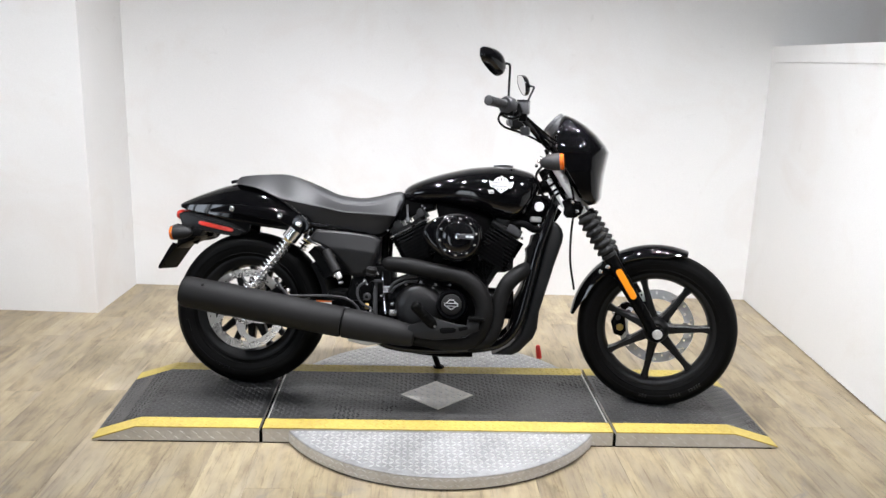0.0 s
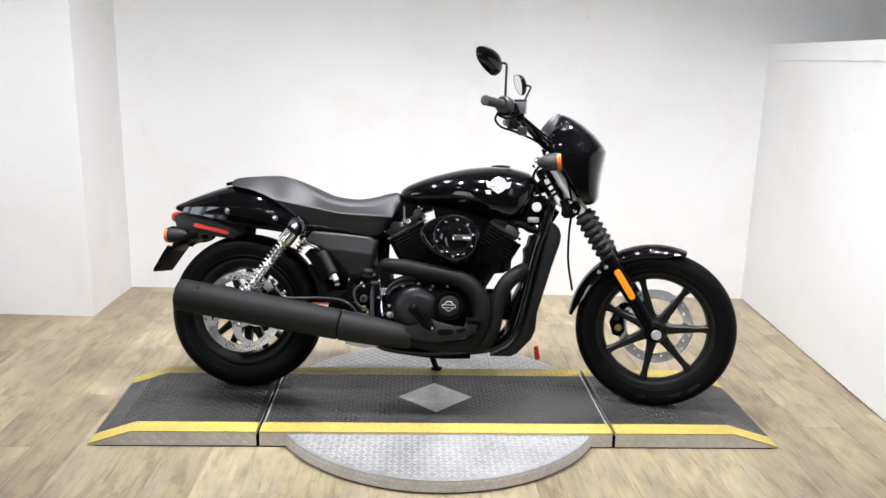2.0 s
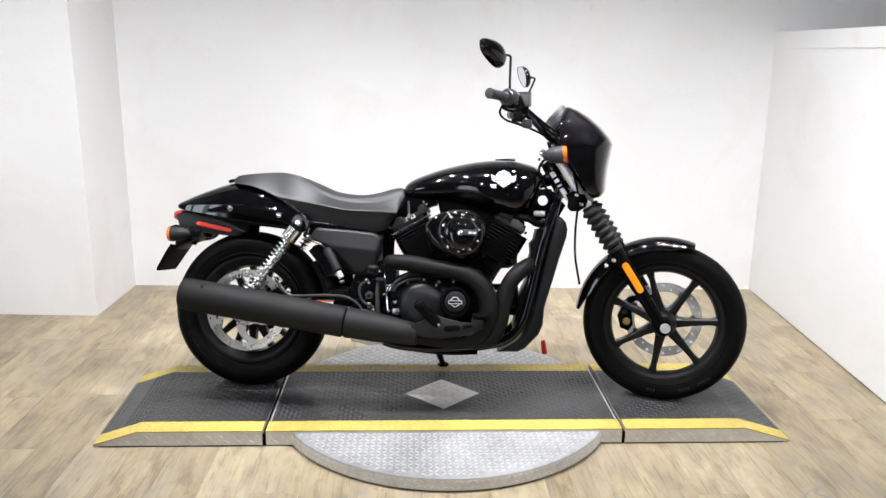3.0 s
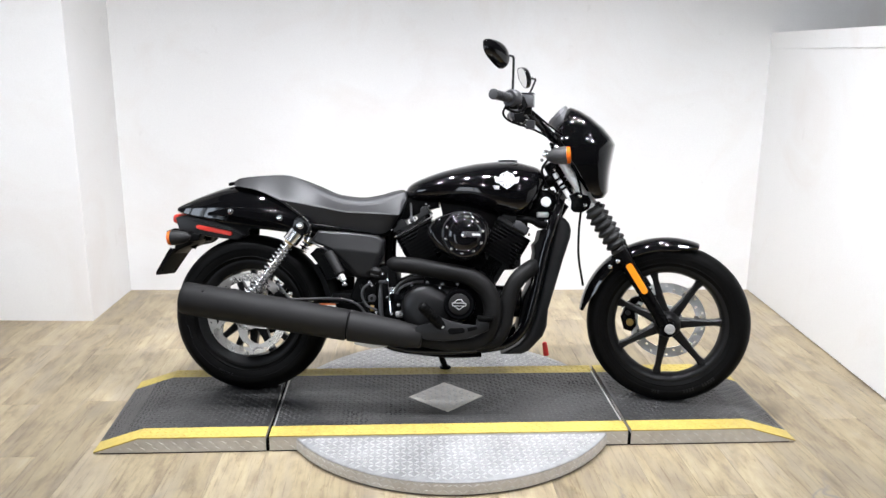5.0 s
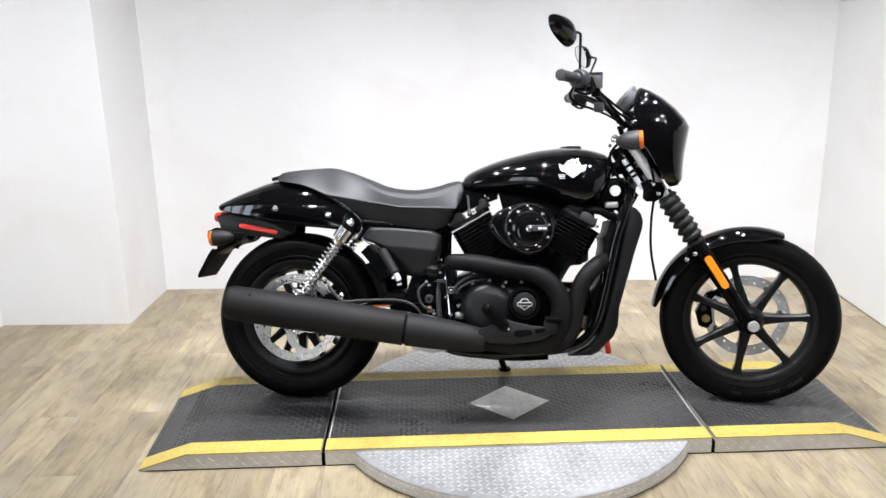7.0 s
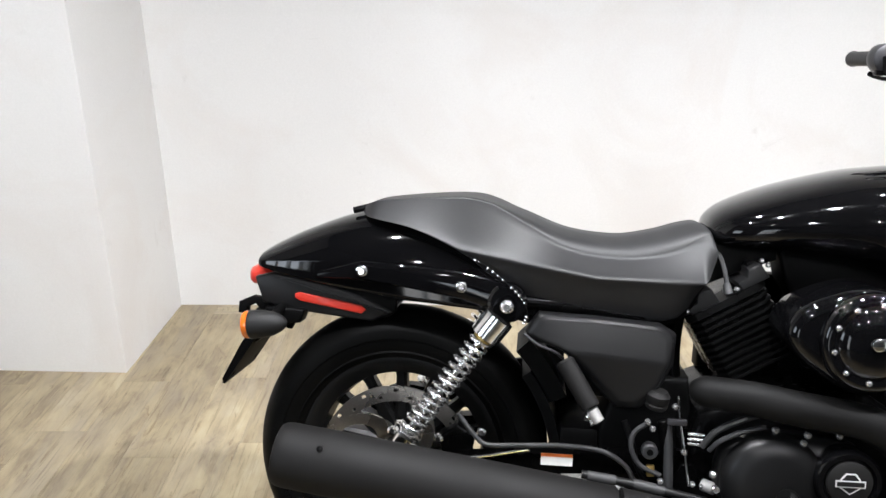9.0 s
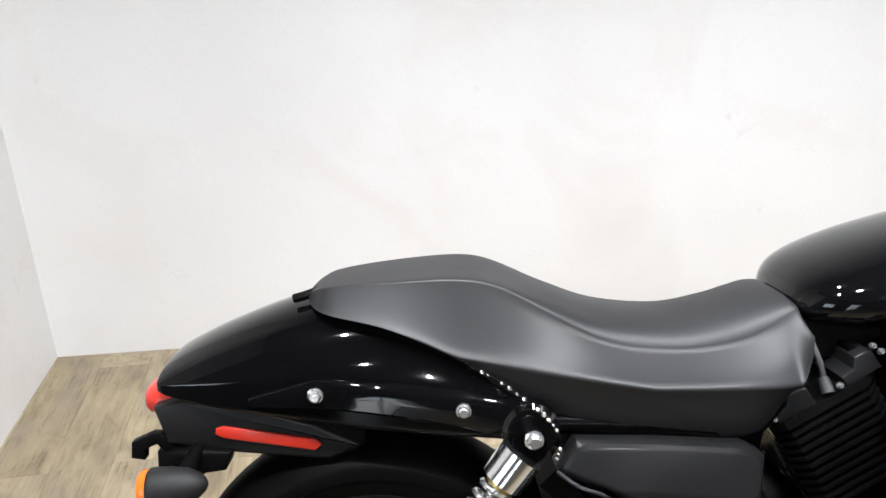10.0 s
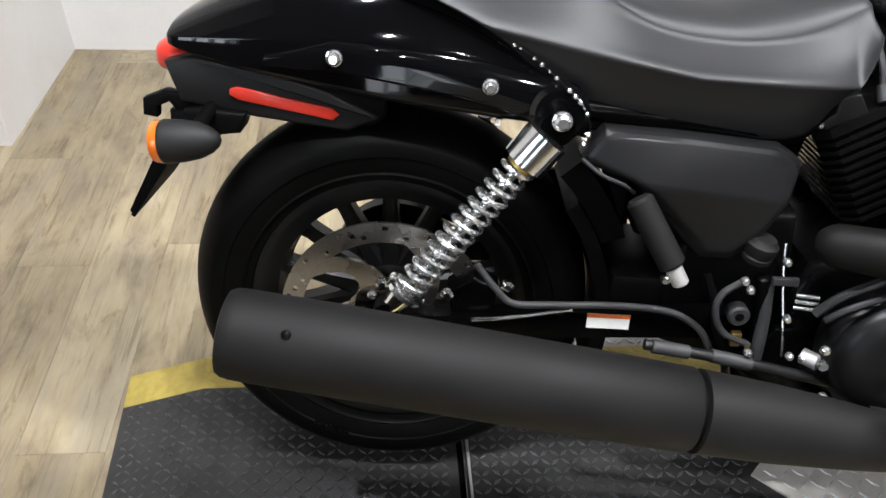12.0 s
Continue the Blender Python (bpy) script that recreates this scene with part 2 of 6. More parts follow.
M_YEL = material("worn_yellow_paint", (0.33, 0.25, 0.055), (0.50, 0.39, 0.085), (0.45, 0.6), grain=70, broad=6, bump=0.15, depth=0.0006)
# near black for shade in gaps, slots and outlets; also the plate bracket
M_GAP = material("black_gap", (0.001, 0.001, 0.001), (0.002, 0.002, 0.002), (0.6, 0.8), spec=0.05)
M_AMBER = clear("amber_lens", (0.75, 0.235, 0.010))
M_SIGNAL = clear("signal_lens", (0.62, 0.135, 0.012))
M_RED = clear("red_lens", (0.52, 0.026, 0.012), 0.3)
M_REDP = material("red_plastic", (0.45, 0.015, 0.015), (0.55, 0.025, 0.02), (0.35, 0.5))
M_WHITE = material("white_label", (0.72, 0.72, 0.70), (0.80, 0.80, 0.78), (0.4, 0.5))
M_ORANGE = material("orange_label", (0.70, 0.16, 0.03), (0.78, 0.2, 0.04), (0.4, 0.5))
M_SILVER = material("silver_emblem", (0.58, 0.58, 0.58), (0.72, 0.72, 0.72), (0.34, 0.45), 0.3, grain=300, broad=30, bump=0.0)
M_GRIP = material("grey_black_grip_rubber", (0.022, 0.022, 0.023), (0.035, 0.035, 0.036), (0.45, 0.6), grain=500, broad=20, bump=0.2, depth=0.0004, spec=0.4)
M_GREY = material("grey_anodised_housing", (0.025, 0.025, 0.028), (0.042, 0.042, 0.045), (0.3, 0.42), 0.3, grain=300, broad=12, bump=0.0)
M_GAUGE = material("satin_silver_housing", (0.10, 0.10, 0.105), (0.16, 0.16, 0.165), (0.3, 0.4), 0.4, grain=300, broad=12, bump=0.0)
M_BRASS = material("yellow_brass_fitting", (0.45, 0.32, 0.10), (0.6, 0.44, 0.16), (0.3, 0.4), 1.0)
M_MIRROR = material("mirror_glass", (0.76, 0.76, 0.76), (0.8, 0.8, 0.8), (0.01, 0.02), 1.0, bump=0.0)
M_LAMP = bpy.data.materials.new("lit_lamp_face")
M_LAMP.use_nodes = True
M_LAMP.node_tree.nodes["Principled BSDF"].inputs["Emission Color"].default_value = (1.0, 0.96, 0.9, 1)
M_LAMP.node_tree.nodes["Principled BSDF"].inputs["Emission Strength"].default_value = 120.0

# ---- builders ----
def part(name, bm, mat, parent=None, label="", sharp=38, place=None):
    """Links a bmesh as one mesh object, under a thing or a part."""
    bmesh.ops.recalc_face_normals(bm, faces=bm.faces[:])
    me = bpy.data.meshes.new(name)
    bm.to_mesh(me)
    bm.free()
    me.materials.append(mat)
    for p in me.polygons:
        p.use_smooth = True
    me.set_sharp_from_angle(angle=radians(sharp))
    ob = new(name, me)
    if place is not None:
        ob.matrix_basis = place
    if parent is not None:
        ob.parent = parent
    if label:
        ob["label"] = label
    return ob


def box(lo, hi, bevel=0.0, m=None, bm=None):
    bm = bm or bmesh.new()
    size = [b - a for a, b in zip(lo, hi)]
    mid = [(a + b) / 2 for a, b in zip(lo, hi)]
    r = bmesh.ops.create_cube(bm, size=1.0, matrix=(m or Matrix()) @ Matrix.Translation(mid) @ Matrix.Diagonal((*size, 1)))
    if bevel:
        es = list({e for v in r["verts"] for e in v.link_edges})
        bmesh.ops.bevel(bm, geom=es, offset=bevel, segments=2, affect="EDGES", profile=0.5)
    return bm


def loft(rings, caps=True, bm=None):
    bm = bm or bmesh.new()
    rows = [[bm.verts.new(p) for p in ring] for ring in rings]
    n = len(rows[0])
    for a, b in zip(rows, rows[1:]):
        for i in range(n):
            bm.faces.new((a[i], a[(i + 1) % n], b[(i + 1) % n], b[i]))
    if caps:
        bm.faces.new(rows[0][::-1])
        bm.faces.new(rows[-1])
    return bm


def basis(d):
    d = Vector(d).normalized()
    u = d.cross(Vector((0, 1, 0)))
    if u.length < 0.05:
        u = d.cross(Vector((1, 0, 0)))
    u.normalize()
    return d, u, d.cross(u)


def turned(profile, p0, d, seg=32, caps=True, bm=None):
    """A solid of revolution: profile of (distance along d, radius) from p0."""
    d, u, w = basis(d)
    p0 = Vector(p0)
    rings = [[p0 + d * s + (u * math.cos(a) + w * math.sin(a)) * r for a in (2 * math.pi * i / seg for i in range(seg))] for s, r in profile]
    return loft(rings, caps, bm)


def rod(a, b, r, r2=None, seg=20, bm=None, ease=0.0):
    a, b = Vector(a), Vector(b)
    n = (b - a).length
    r2 = r if r2 is None else r2
    prof = [(0, r), (n, r2)] if not ease else [(0, r - ease), (ease, r), (n - ease, r2), (n, r2 - ease)]
    return turned(prof, a, b - a, seg, True, bm)


def smooth_line(pts, steps=8):
    pts = [Vector(p) for p in pts]
    ext = [2 * pts[0] - pts[1], *pts, 2 * pts[-1] - pts[-2]]
    out = []
    for i in range(1, len(ext) - 2):
        p0, p1, p2, p3 = ext[i - 1:i + 3]
        for k in range(steps):
            t = k / steps
            out.append(0.5 * ((2 * p1) + (p2 - p0) * t + (2 * p0 - 5 * p1 + 4 * p2 - p3) * t * t + (3 * p1 - p0 - 3 * p2 + p3) * t ** 3))
    out.append(pts[-1])
    return out


def tube(pts, r, seg=16, steps=8, bm=None, curved=True, radii=None):
    line = smooth_line(pts, steps) if curved else [Vector(p) for p in pts]
    rings = []
    up = None
    for i, p in enumerate(line):
        d = (line[min(i + 1, len(line) - 1)] - line[max(i - 1, 0)]).normalized()
        if up is None:
            up = basis(d)[1]
        up = (up - d * up.dot(d)).normalized()
        w = d.cross(up)
        k = r
        if radii:
            f = i / (len(line) - 1) * (len(radii) - 1)
            j = min(int(f), len(radii) - 2)
            k = radii[j] + (radii[j + 1] - radii[j]) * (f - j)
        rings.append([p + (up * math.cos(a) + w * math.sin(a)) * k for a in (2 * math.pi * q / seg for q in range(seg))])
    return loft(rings, True, bm)


def slab(outline, y0, y1, bevel=0.008, seg=3, round_steps=0):
    """A plate with an outline in x and z, from y0 to y1, with rounded rims."""
    pts = outline
    if round_steps:
        closed = [Vector((x, 0, z)) for x, z in outline]
        n = len(closed)
        pts = []
        for i in range(n):
            p0, p1, p2, p3 = (closed[(i + k) % n] for k in (-1, 0, 1, 2))
            for k in range(round_steps):
                t = k / round_steps
                q = 0.5 * ((2 * p1) + (p2 - p0) * t + (2 * p0 - 5 * p1 + 4 * p2 - p3) * t * t + (3 * p1 - p0 - 3 * p2 + p3) * t ** 3)
                pts.append((q.x, q.z))
    bm = bmesh.new()
    a = [bm.verts.new((x, y0, z)) for x, z in pts]
    b = [bm.verts.new((x, y1, z)) for x, z in pts]
    n = len(pts)
    bm.faces.new(a)
    bm.faces.new(b[::-1])
    for i in range(n):
        bm.faces.new((a[i], b[i], b[(i + 1) % n], a[(i + 1) % n]))
    bmesh.ops.recalc_face_normals(bm, faces=bm.faces[:])
    if bevel:
        es = [e for e in bm.edges if abs(e.verts[0].co.y - e.verts[1].co.y) < 1e-6]
        bmesh.ops.bevel(bm, geom=es, offset=bevel, segments=seg, affect="EDGES", profile=0.5)
    return bm


def disc_y(x, z, y0, y1, r, bevel=0.002, seg=40):
    """A round plate lying across y, its rims eased."""
    s = 1 if y1 > y0 else -1
    n = abs(y1 - y0)
    return turned([(0, r), (n - bevel, r), (n, r - bevel)], (x, y0, z), (0, s, 0), seg)


def bolt(p, d, r=0.007, h=0.006, bm=None):
    return turned([(0, r), (h * 0.6, r), (h, r * 0.55)], p, d, 12, True, bm)


def empty(name, m, label, category, group="", kind=""):
    ob = new(name)
    ob.empty_display_size = 0.1
    ob.matrix_basis = m
    return tagged(ob, label, category, group, kind)


def moved(bm, m):
    bmesh.ops.transform(bm, matrix=m, verts=bm.verts[:])
    return bm


# ---- the room ----
def wall(name, p0, p1, height, thick, mat, z0=0.0):
    """A wall whose seen face runs from p0 to p1, its thickness to the left of that way."""
    a, b = Vector((*p0, 0)), Vector((*p1, 0))
    d = (b - a).normalized()
    n = Vector((-d.y, d.x, 0)) * thick
    bm = bmesh.new()
    base = [a, b, b + n, a + n]
    lo = [bm.verts.new((p.x, p.y, z0)) for p in base]
    hi = [bm.verts.new((p.x, p.y, z0 + height)) for p in base]
    bm.faces.new(lo[::-1])
    bm.faces.new(hi)
    for i in range(4):
        bm.faces.new((lo[i], lo[(i + 1) % 4], hi[(i + 1) % 4], hi[i]))
    return tagged(part(name, bm, mat, sharp=20), "white painted plain interior wall", "wall", kind="structure")


ROOM = 3.2
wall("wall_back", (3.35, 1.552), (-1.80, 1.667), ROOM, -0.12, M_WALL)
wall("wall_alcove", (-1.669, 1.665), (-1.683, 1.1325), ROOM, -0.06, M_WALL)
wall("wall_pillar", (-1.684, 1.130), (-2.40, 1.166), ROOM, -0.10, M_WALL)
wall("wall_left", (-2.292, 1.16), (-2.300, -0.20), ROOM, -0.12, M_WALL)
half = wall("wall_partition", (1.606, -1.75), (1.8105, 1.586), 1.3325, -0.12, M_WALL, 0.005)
half["label"] = "white painted half-height partition wall"
cap = wall("trim_partition", (1.603, -1.77), (1.8068, 1.584), 0.082, -0.16, M_WALL, 1.338)
tagged(cap, "white painted cap board on partition wall", "trim")
# unseen hall behind the bay, its dimness put into grey walls that cut fill
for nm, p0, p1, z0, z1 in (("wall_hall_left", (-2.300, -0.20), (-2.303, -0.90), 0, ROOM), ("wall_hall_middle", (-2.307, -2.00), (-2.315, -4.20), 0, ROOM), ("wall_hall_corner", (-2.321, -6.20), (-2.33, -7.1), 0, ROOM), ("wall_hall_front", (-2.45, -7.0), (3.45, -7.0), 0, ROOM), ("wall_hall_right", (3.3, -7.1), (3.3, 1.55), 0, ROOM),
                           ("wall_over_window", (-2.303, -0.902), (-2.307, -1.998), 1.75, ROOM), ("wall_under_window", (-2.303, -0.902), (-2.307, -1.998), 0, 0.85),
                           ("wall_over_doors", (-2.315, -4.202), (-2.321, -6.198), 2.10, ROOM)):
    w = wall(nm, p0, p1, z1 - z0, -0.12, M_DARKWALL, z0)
    w["label"] = "unseen interior wall, grey to keep the hall dim"
tagged(part("ceiling", box((-2.5, -7.2, ROOM), (3.5, 1.9, ROOM + 0.1)), M_DARKWALL), "unseen ceiling, grey to keep the hall dim", "ceiling", kind="structure")
def glazing(name, y0, y1, z0, z1, posts, bars, power, label):
    """A white frame set in the hall's left wall, with daylight in its opening."""
    fr = tagged(part(name, box((-2.40, y0, z0), (-2.335, y0 + 0.03, z1), 0.003), M_WHITE), label, "window", kind="structure")
    for y in posts + [y1 - 0.03]:
        part("window_frame", box((-2.40, y, z0), (-2.335, y + 0.03, z1), 0.003), M_WHITE, fr)
    for z in bars + [z0, z1 - 0.03]:
        part("window_frame", box((-2.395, y0 + 0.03, z), (-2.340, y1 - 0.03, z + 0.03), 0.003), M_WHITE, fr)
    glow = bpy.data.lights.new("daylight", "AREA")
    glow.shape, glow.size, glow.size_y, glow.energy, glow.color = "RECTANGLE", y1 - y0 - 0.05, z1 - z0 - 0.05, power, (0.87, 0.935, 1.0)
    new("daylight", glow).matrix_basis = look((-2.46, (y0 + y1) / 2, (z0 + z1) / 2), (0, (y0 + y1) / 2, (z0 + z1) / 2))


glazing("window_1", -1.99, -0.91, 0.86, 1.74, [-1.64, -1.28], [], 25.0, "white framed three-light window")
# added, unseen: glazed doors for the strut's bluish highlight and some frontal light
glazing("window_2", -6.19, -4.21, 0.01, 2.09, [-5.215], [1.0], 65.0, "added unseen glazed doors for the strut highlight")

floor = tagged(part("floor", box((-2.5, -7.2, -0.12), (3.5, 1.9, -0.006)), M_SUB), "light whitewashed oak plank floor", "floor", kind="structure")

# ---- lamps ----
def track_spot(x, y, aim, power, spread):
    """A can spotlight on the ceiling, tipped towards the bay."""
    m = look((x, y, ROOM - 0.16), aim)
    base = empty("spotlight", pose(x, y, ROOM), "unseen white can spotlight, lit, on dark ceiling", "spotlight", "ceiling spotlights")
    part("stem", rod((0, 0, 0), (0, 0, -0.12), 0.012), M_WHITE, base)
    local = pose(x, y, ROOM).inverted() @ m
    part("housing", moved(turned([(-0.07, 0.030), (-0.06, 0.046), (0.055, 0.050), (0.06, 0.048), (0.06, 0.042), (0.035, 0.040)], (0, 0, 0), (0, 0, -1), 28), local), M_WHITE, base)
    part("diffuser", moved(turned([(0.036, 0.039), (0.040, 0.038)], (0, 0, 0), (0, 0, -1), 28), local), M_LAMP, base, "lit frosted lens")
    data = bpy.data.lights.new("spotlight_beam", "AREA")
    data.shape, data.size, data.energy, data.color = "DISK", 0.072, power, LAMP_COLOUR
    data.spread = radians(spread)
    lamp = new("spotlight_beam", data)
    lamp.matrix_basis = local @ pose(0, 0, -0.066)
    lamp.parent = base


LAMP_COLOUR = (1.0, 0.985, 0.985)
# two lamps behind, a row over the machine, two turned to the side walls, and a row in the hall
# only the overhead row answers mirrored dots; the other lamps are added fill
for lx, ly, aim, power, spread in ((-0.75, 0.62, (-0.75, 0.80, 0.0), 9.0, 74), (0.75, 0.62, (0.75, 0.80, 0.0), 9.0, 74),
                                   (-1.40, -0.34, (1.4, 0.4, 0.3), 24.0, 92), (-0.72, -0.42, (-1.0, 0.1, 0.0), 18.0, 92), (-0.05, -0.28, (0.0, 0.0, 0.0), 16.0, 92), (0.66, -0.42, (1.0, 0.1, 0.0), 18.0, 92), (1.25, -0.34, (-1.5, 0.5, 0.3), 24.0, 92),
                                   (-1.5, -2.3, (-2.05, 1.15, 0.9), 8.5, 50), (1.2, -2.2, (1.75, 0.8, 0.8), 7.0, 50),
                                   (-0.85, -3.3, (-0.5, 0.0, 0.35), 2.0, 46), (0.30, -3.5, (0.2, 0.0, 0.35), 2.0, 46), (1.35, -3.3, (0.8, 0.0, 0.35), 2.5, 46)):
    track_spot(lx, ly, aim, power, spread)

# ---- the turntable platform ----
DECK, PY, HW = 0.0545, 0.045, 0.291      # deck height, middle line, half width
BREAK, TIP, SEAM, RAD = 1.035, 1.195, 0.612, 0.605


def lugs(name, spots, mat, parent, size=(0.0100, 0.0028, 0.0014), label=""):
    """Raised tread bars; spots give place, normal, and direction along the bar."""
    vs, fs = [], []
    for p, n, d in spots:
        n, d = Vector(n).normalized(), Vector(d).normalized()
        w = n.cross(d)
        k = len(vs)
        a, b, h = size
        p = Vector(p)
        for q in (p - d * a, p - w * b, p + d * a, p + w * b):
            vs.append(q)
        for q in (p - d * a * 0.62, p - w * b * 0.5, p + d * a * 0.62, p + w * b * 0.5):
            vs.append(q + n * h)
        fs.append((k + 4, k + 5, k + 6, k + 7))
        for i in range(4):
            fs.append((k + i, k + (i + 1) % 4, k + 4 + (i + 1) % 4, k + 4 + i))
    me = bpy.data.meshes.new(name)
    me.from_pydata(vs, [], fs)
    me.materials.append(mat)
    ob = new(name, me)
    ob.parent = parent
    return tagged(ob, label, kind="stuff")


def tread(x0, x1, y0, y1, z, step, keep=lambda x, y: True, slope=0.0):
    out, j, y = [], 0, y0 + step / 2
    n = Vector((-slope, 0, 1))
    while y < y1:
        i, x = 0, x0 + step / 2
        while x < x1:
            if keep(x, y):
                s = 1 if (i + j) % 2 else -1
                out.append(((x, y, z + slope * (x - x0)), n, Vector((0.75, 0.66 * s, 0.75 * slope))))
            x, i = x + step, i + 1
        y, j = y + step, j + 1
    return out


platform = empty("motorcycle_turntable", pose(0, 0, 0), "low metal motorcycle turntable with black tread deck and yellow edges", "turntable")
DISC_Z = DECK - 0.007
part("turntable_disc", turned([(0.004, RAD), (DISC_Z - 0.003, RAD), (DISC_Z, RAD - 0.003)], (0.008, PY + 0.012, 0), (0, 0, 1), 120), M_ALU, platform, "round aluminium tread plate disc")
part("disc_rim", turned([(0.006, RAD + 0.0012), (DISC_Z - 0.004, RAD + 0.0012)], (0.008, PY + 0.012, 0), (0, 0, 1), 120, False), M_SKIRT, platform, "aluminium tread plate rim with painted floor reflection")
# the dark line under the disc, painted as a black ring
part("shadow_gap", turned([(-0.001, RAD - 0.004), (0.006, RAD + 0.001)], (0.008, PY + 0.012, 0), (0, 0, 1), 120), M_GAP, platform, "black ring for the shade under the disc")
inside = lambda x, y: (x - 0.008) ** 2 + (y - PY - 0.012) ** 2 < (RAD - 0.016) ** 2 and abs(y - PY) > HW + 0.008
lugs("disc_tread", tread(-0.6, 0.6, PY - 0.6, PY + 0.63, DISC_Z, 0.0205, inside), M_ALUB, platform, (0.0118, 0.0034, 0.0024), label="raised aluminium tread bars")
ring = []
for k in range(184):
    for r in range(2):
        a = 2 * math.pi * (k + 0.5 * r) / 184
        c = Vector((math.cos(a), math.sin(a), 0))
        s = 1 if (k + r) % 2 else -1
        ring.append((Vector((0.008, PY + 0.012, 0.016 + 0.019 * r)) + c * (RAD + 0.0012), c, Vector((-c.y, c.x, 0.55 * s))))
lugs("rim_tread", ring, M_ALUB, platform, (0.0096, 0.0026, 0.0014), label="raised aluminium tread bars")

YW = 0.072
G = 0.006
def deck_part(x0, x1, name):
    """A stretch of deck with its skirt, tread field and yellow margins; sloped beyond the break."""
    def top(x):
        return DECK if abs(x) <= BREAK else max(0.007, DECK * (TIP - abs(x)) / (TIP - BREAK))
    xs = sorted({x0, x1, *[b for b in (-BREAK, BREAK) if x0 < b < x1]})
    # black strip standing for shade below the deck edge
    part("foot_rail", box((max(x0, -TIP + 0.02), PY - HW + 0.003, 0.0), (min(x1, TIP - 0.02), PY + HW - 0.003, 0.007)), M_GAP, platform, "black strip for the shade under deck")
    poly = [(x0, 0.005)] + [(x1, 0.005)] + [(x, top(x)) for x in reversed(xs)]
    body = part(name, slab(poly, PY - HW, PY + HW, 0.0), M_SKIRT, platform, "aluminium deck section with tread plate skirt")
    for side, y0, y1, mat, nm, lab in ((0, PY - HW + YW, PY + HW - YW, M_MAT, "tread_mat", "dusty black rubber tread"),
                                       (-1, PY - HW - 0.001, PY - HW + YW, M_YEL, "yellow_margin", "worn yellow edge stripe"),
                                       (1, PY + HW - YW, PY + HW + 0.001, M_YEL, "yellow_margin", "worn yellow edge stripe")):
        strip = [(x, top(x) - 0.001) for x in xs] + [(x, top(x) + 0.003) for x in reversed(xs)]
        part(nm, slab(strip, y0, y1, 0.0), mat, body, lab, sharp=15)
    return body


deck_part(-TIP, -SEAM - G, "ramp")
deck_part(-SEAM + G, SEAM - G, "centre_deck")
deck_part(SEAM + G, TIP, "ramp")
dia = lambda x, y: abs(x) / 0.150 + abs(y - PY) / 0.142 > 1
clear_seam = lambda x: abs(abs(x) - SEAM) > 0.014
step = 0.0168
flatkeep = lambda x, y: dia(x, y) and clear_seam(x)
lugs("deck_tread", tread(-BREAK, BREAK, PY - HW + YW, PY + HW - YW, DECK + 0.003, step, flatkeep), M_LUG, platform, (0.0095, 0.0031, 0.0019), "raised black tread bars")
for sx in (-1, 1):
    sl = -(DECK - 0.007) / (TIP - BREAK) * sx
    x0, x1 = (BREAK, TIP - 0.01) if sx > 0 else (-TIP + 0.01, -BREAK)
    z0 = DECK + 0.003 if sx > 0 else 0.010 + (DECK - 0.007) * 0.01 / (TIP - BREAK)
    lugs("ramp_tread", tread(x0, x1, PY - HW + YW, PY + HW - YW, z0, step, slope=sl), M_LUG, platform, (0.0095, 0.0031, 0.0019), "raised black tread bars")
for s in (-1, 1):
    lugs("margin_tread", tread(-BREAK, BREAK, PY + s * (HW - YW / 2) - YW / 2 + 0.006, PY + s * (HW - YW / 2) + YW / 2 - 0.006, DECK + 0.003, 0.0225, lambda x, y: clear_seam(x)), M_YEL, platform, (0.0105, 0.0034, 0.0012), "raised yellow tread bars")
skirt = []
for i in range(114):
    x, z = -TIP + 0.05 + i * 0.0205, 0.017 + 0.020 * (i % 2)
    lim = DECK if abs(x) < BREAK else DECK * (TIP - abs(x)) / (TIP - BREAK)
    if z + 0.012 < lim and clear_seam(x) and (x - 0.008) ** 2 + (HW + 0.012) ** 2 > RAD ** 2:
        skirt.append(((x, PY - HW, z), (0, -1, 0), (0.8, 0, -0.5)))
lugs("skirt_tread", skirt, M_ALUB, platform, (0.0112, 0.0023, 0.0011), label="raised aluminium tread bars")
# the left ramp lies a little askew: its break runs out further at the back, its lip in at the front
for ob in list(platform.children_recursive):
    if ob.type == "MESH":
        for v in ob.data.vertices:
            if v.co.x < -0.95:
                k, u = (v.co.y - PY) / HW, min(1.0, (-v.co.x - 0.95) / 0.08)
                v.co.x -= u * (0.012 * (1 + k) if v.co.x > -1.10 else 0.012 * k)
# the bare metal diamond let into the deck
bmd = bmesh.new()
ring0 = [(0, PY - 0.130, DECK + 0.0015), (0.137, PY, DECK + 0.0015), (0, PY + 0.130, DECK + 0.0015), (-0.137, PY, DECK + 0.0015)]
loft([ring0, [(x, y, z + 0.0045) for x, y, z in ring0]], True, bmd)
part("diamond_plate", bmd, M_SKIRT, platform, "bare aluminium diamond inset")
indiamond = lambda x, y: abs(x) / 0.125 + abs(y - PY) / 0.118 < 1
lugs("diamond_tread", tread(-0.14, 0.14, PY - 0.13, PY + 0.13, DECK + 0.006, 0.0235, indiamond), M_ALUB, platform, (0.0118, 0.0034, 0.0022), label="raised aluminium tread bars")
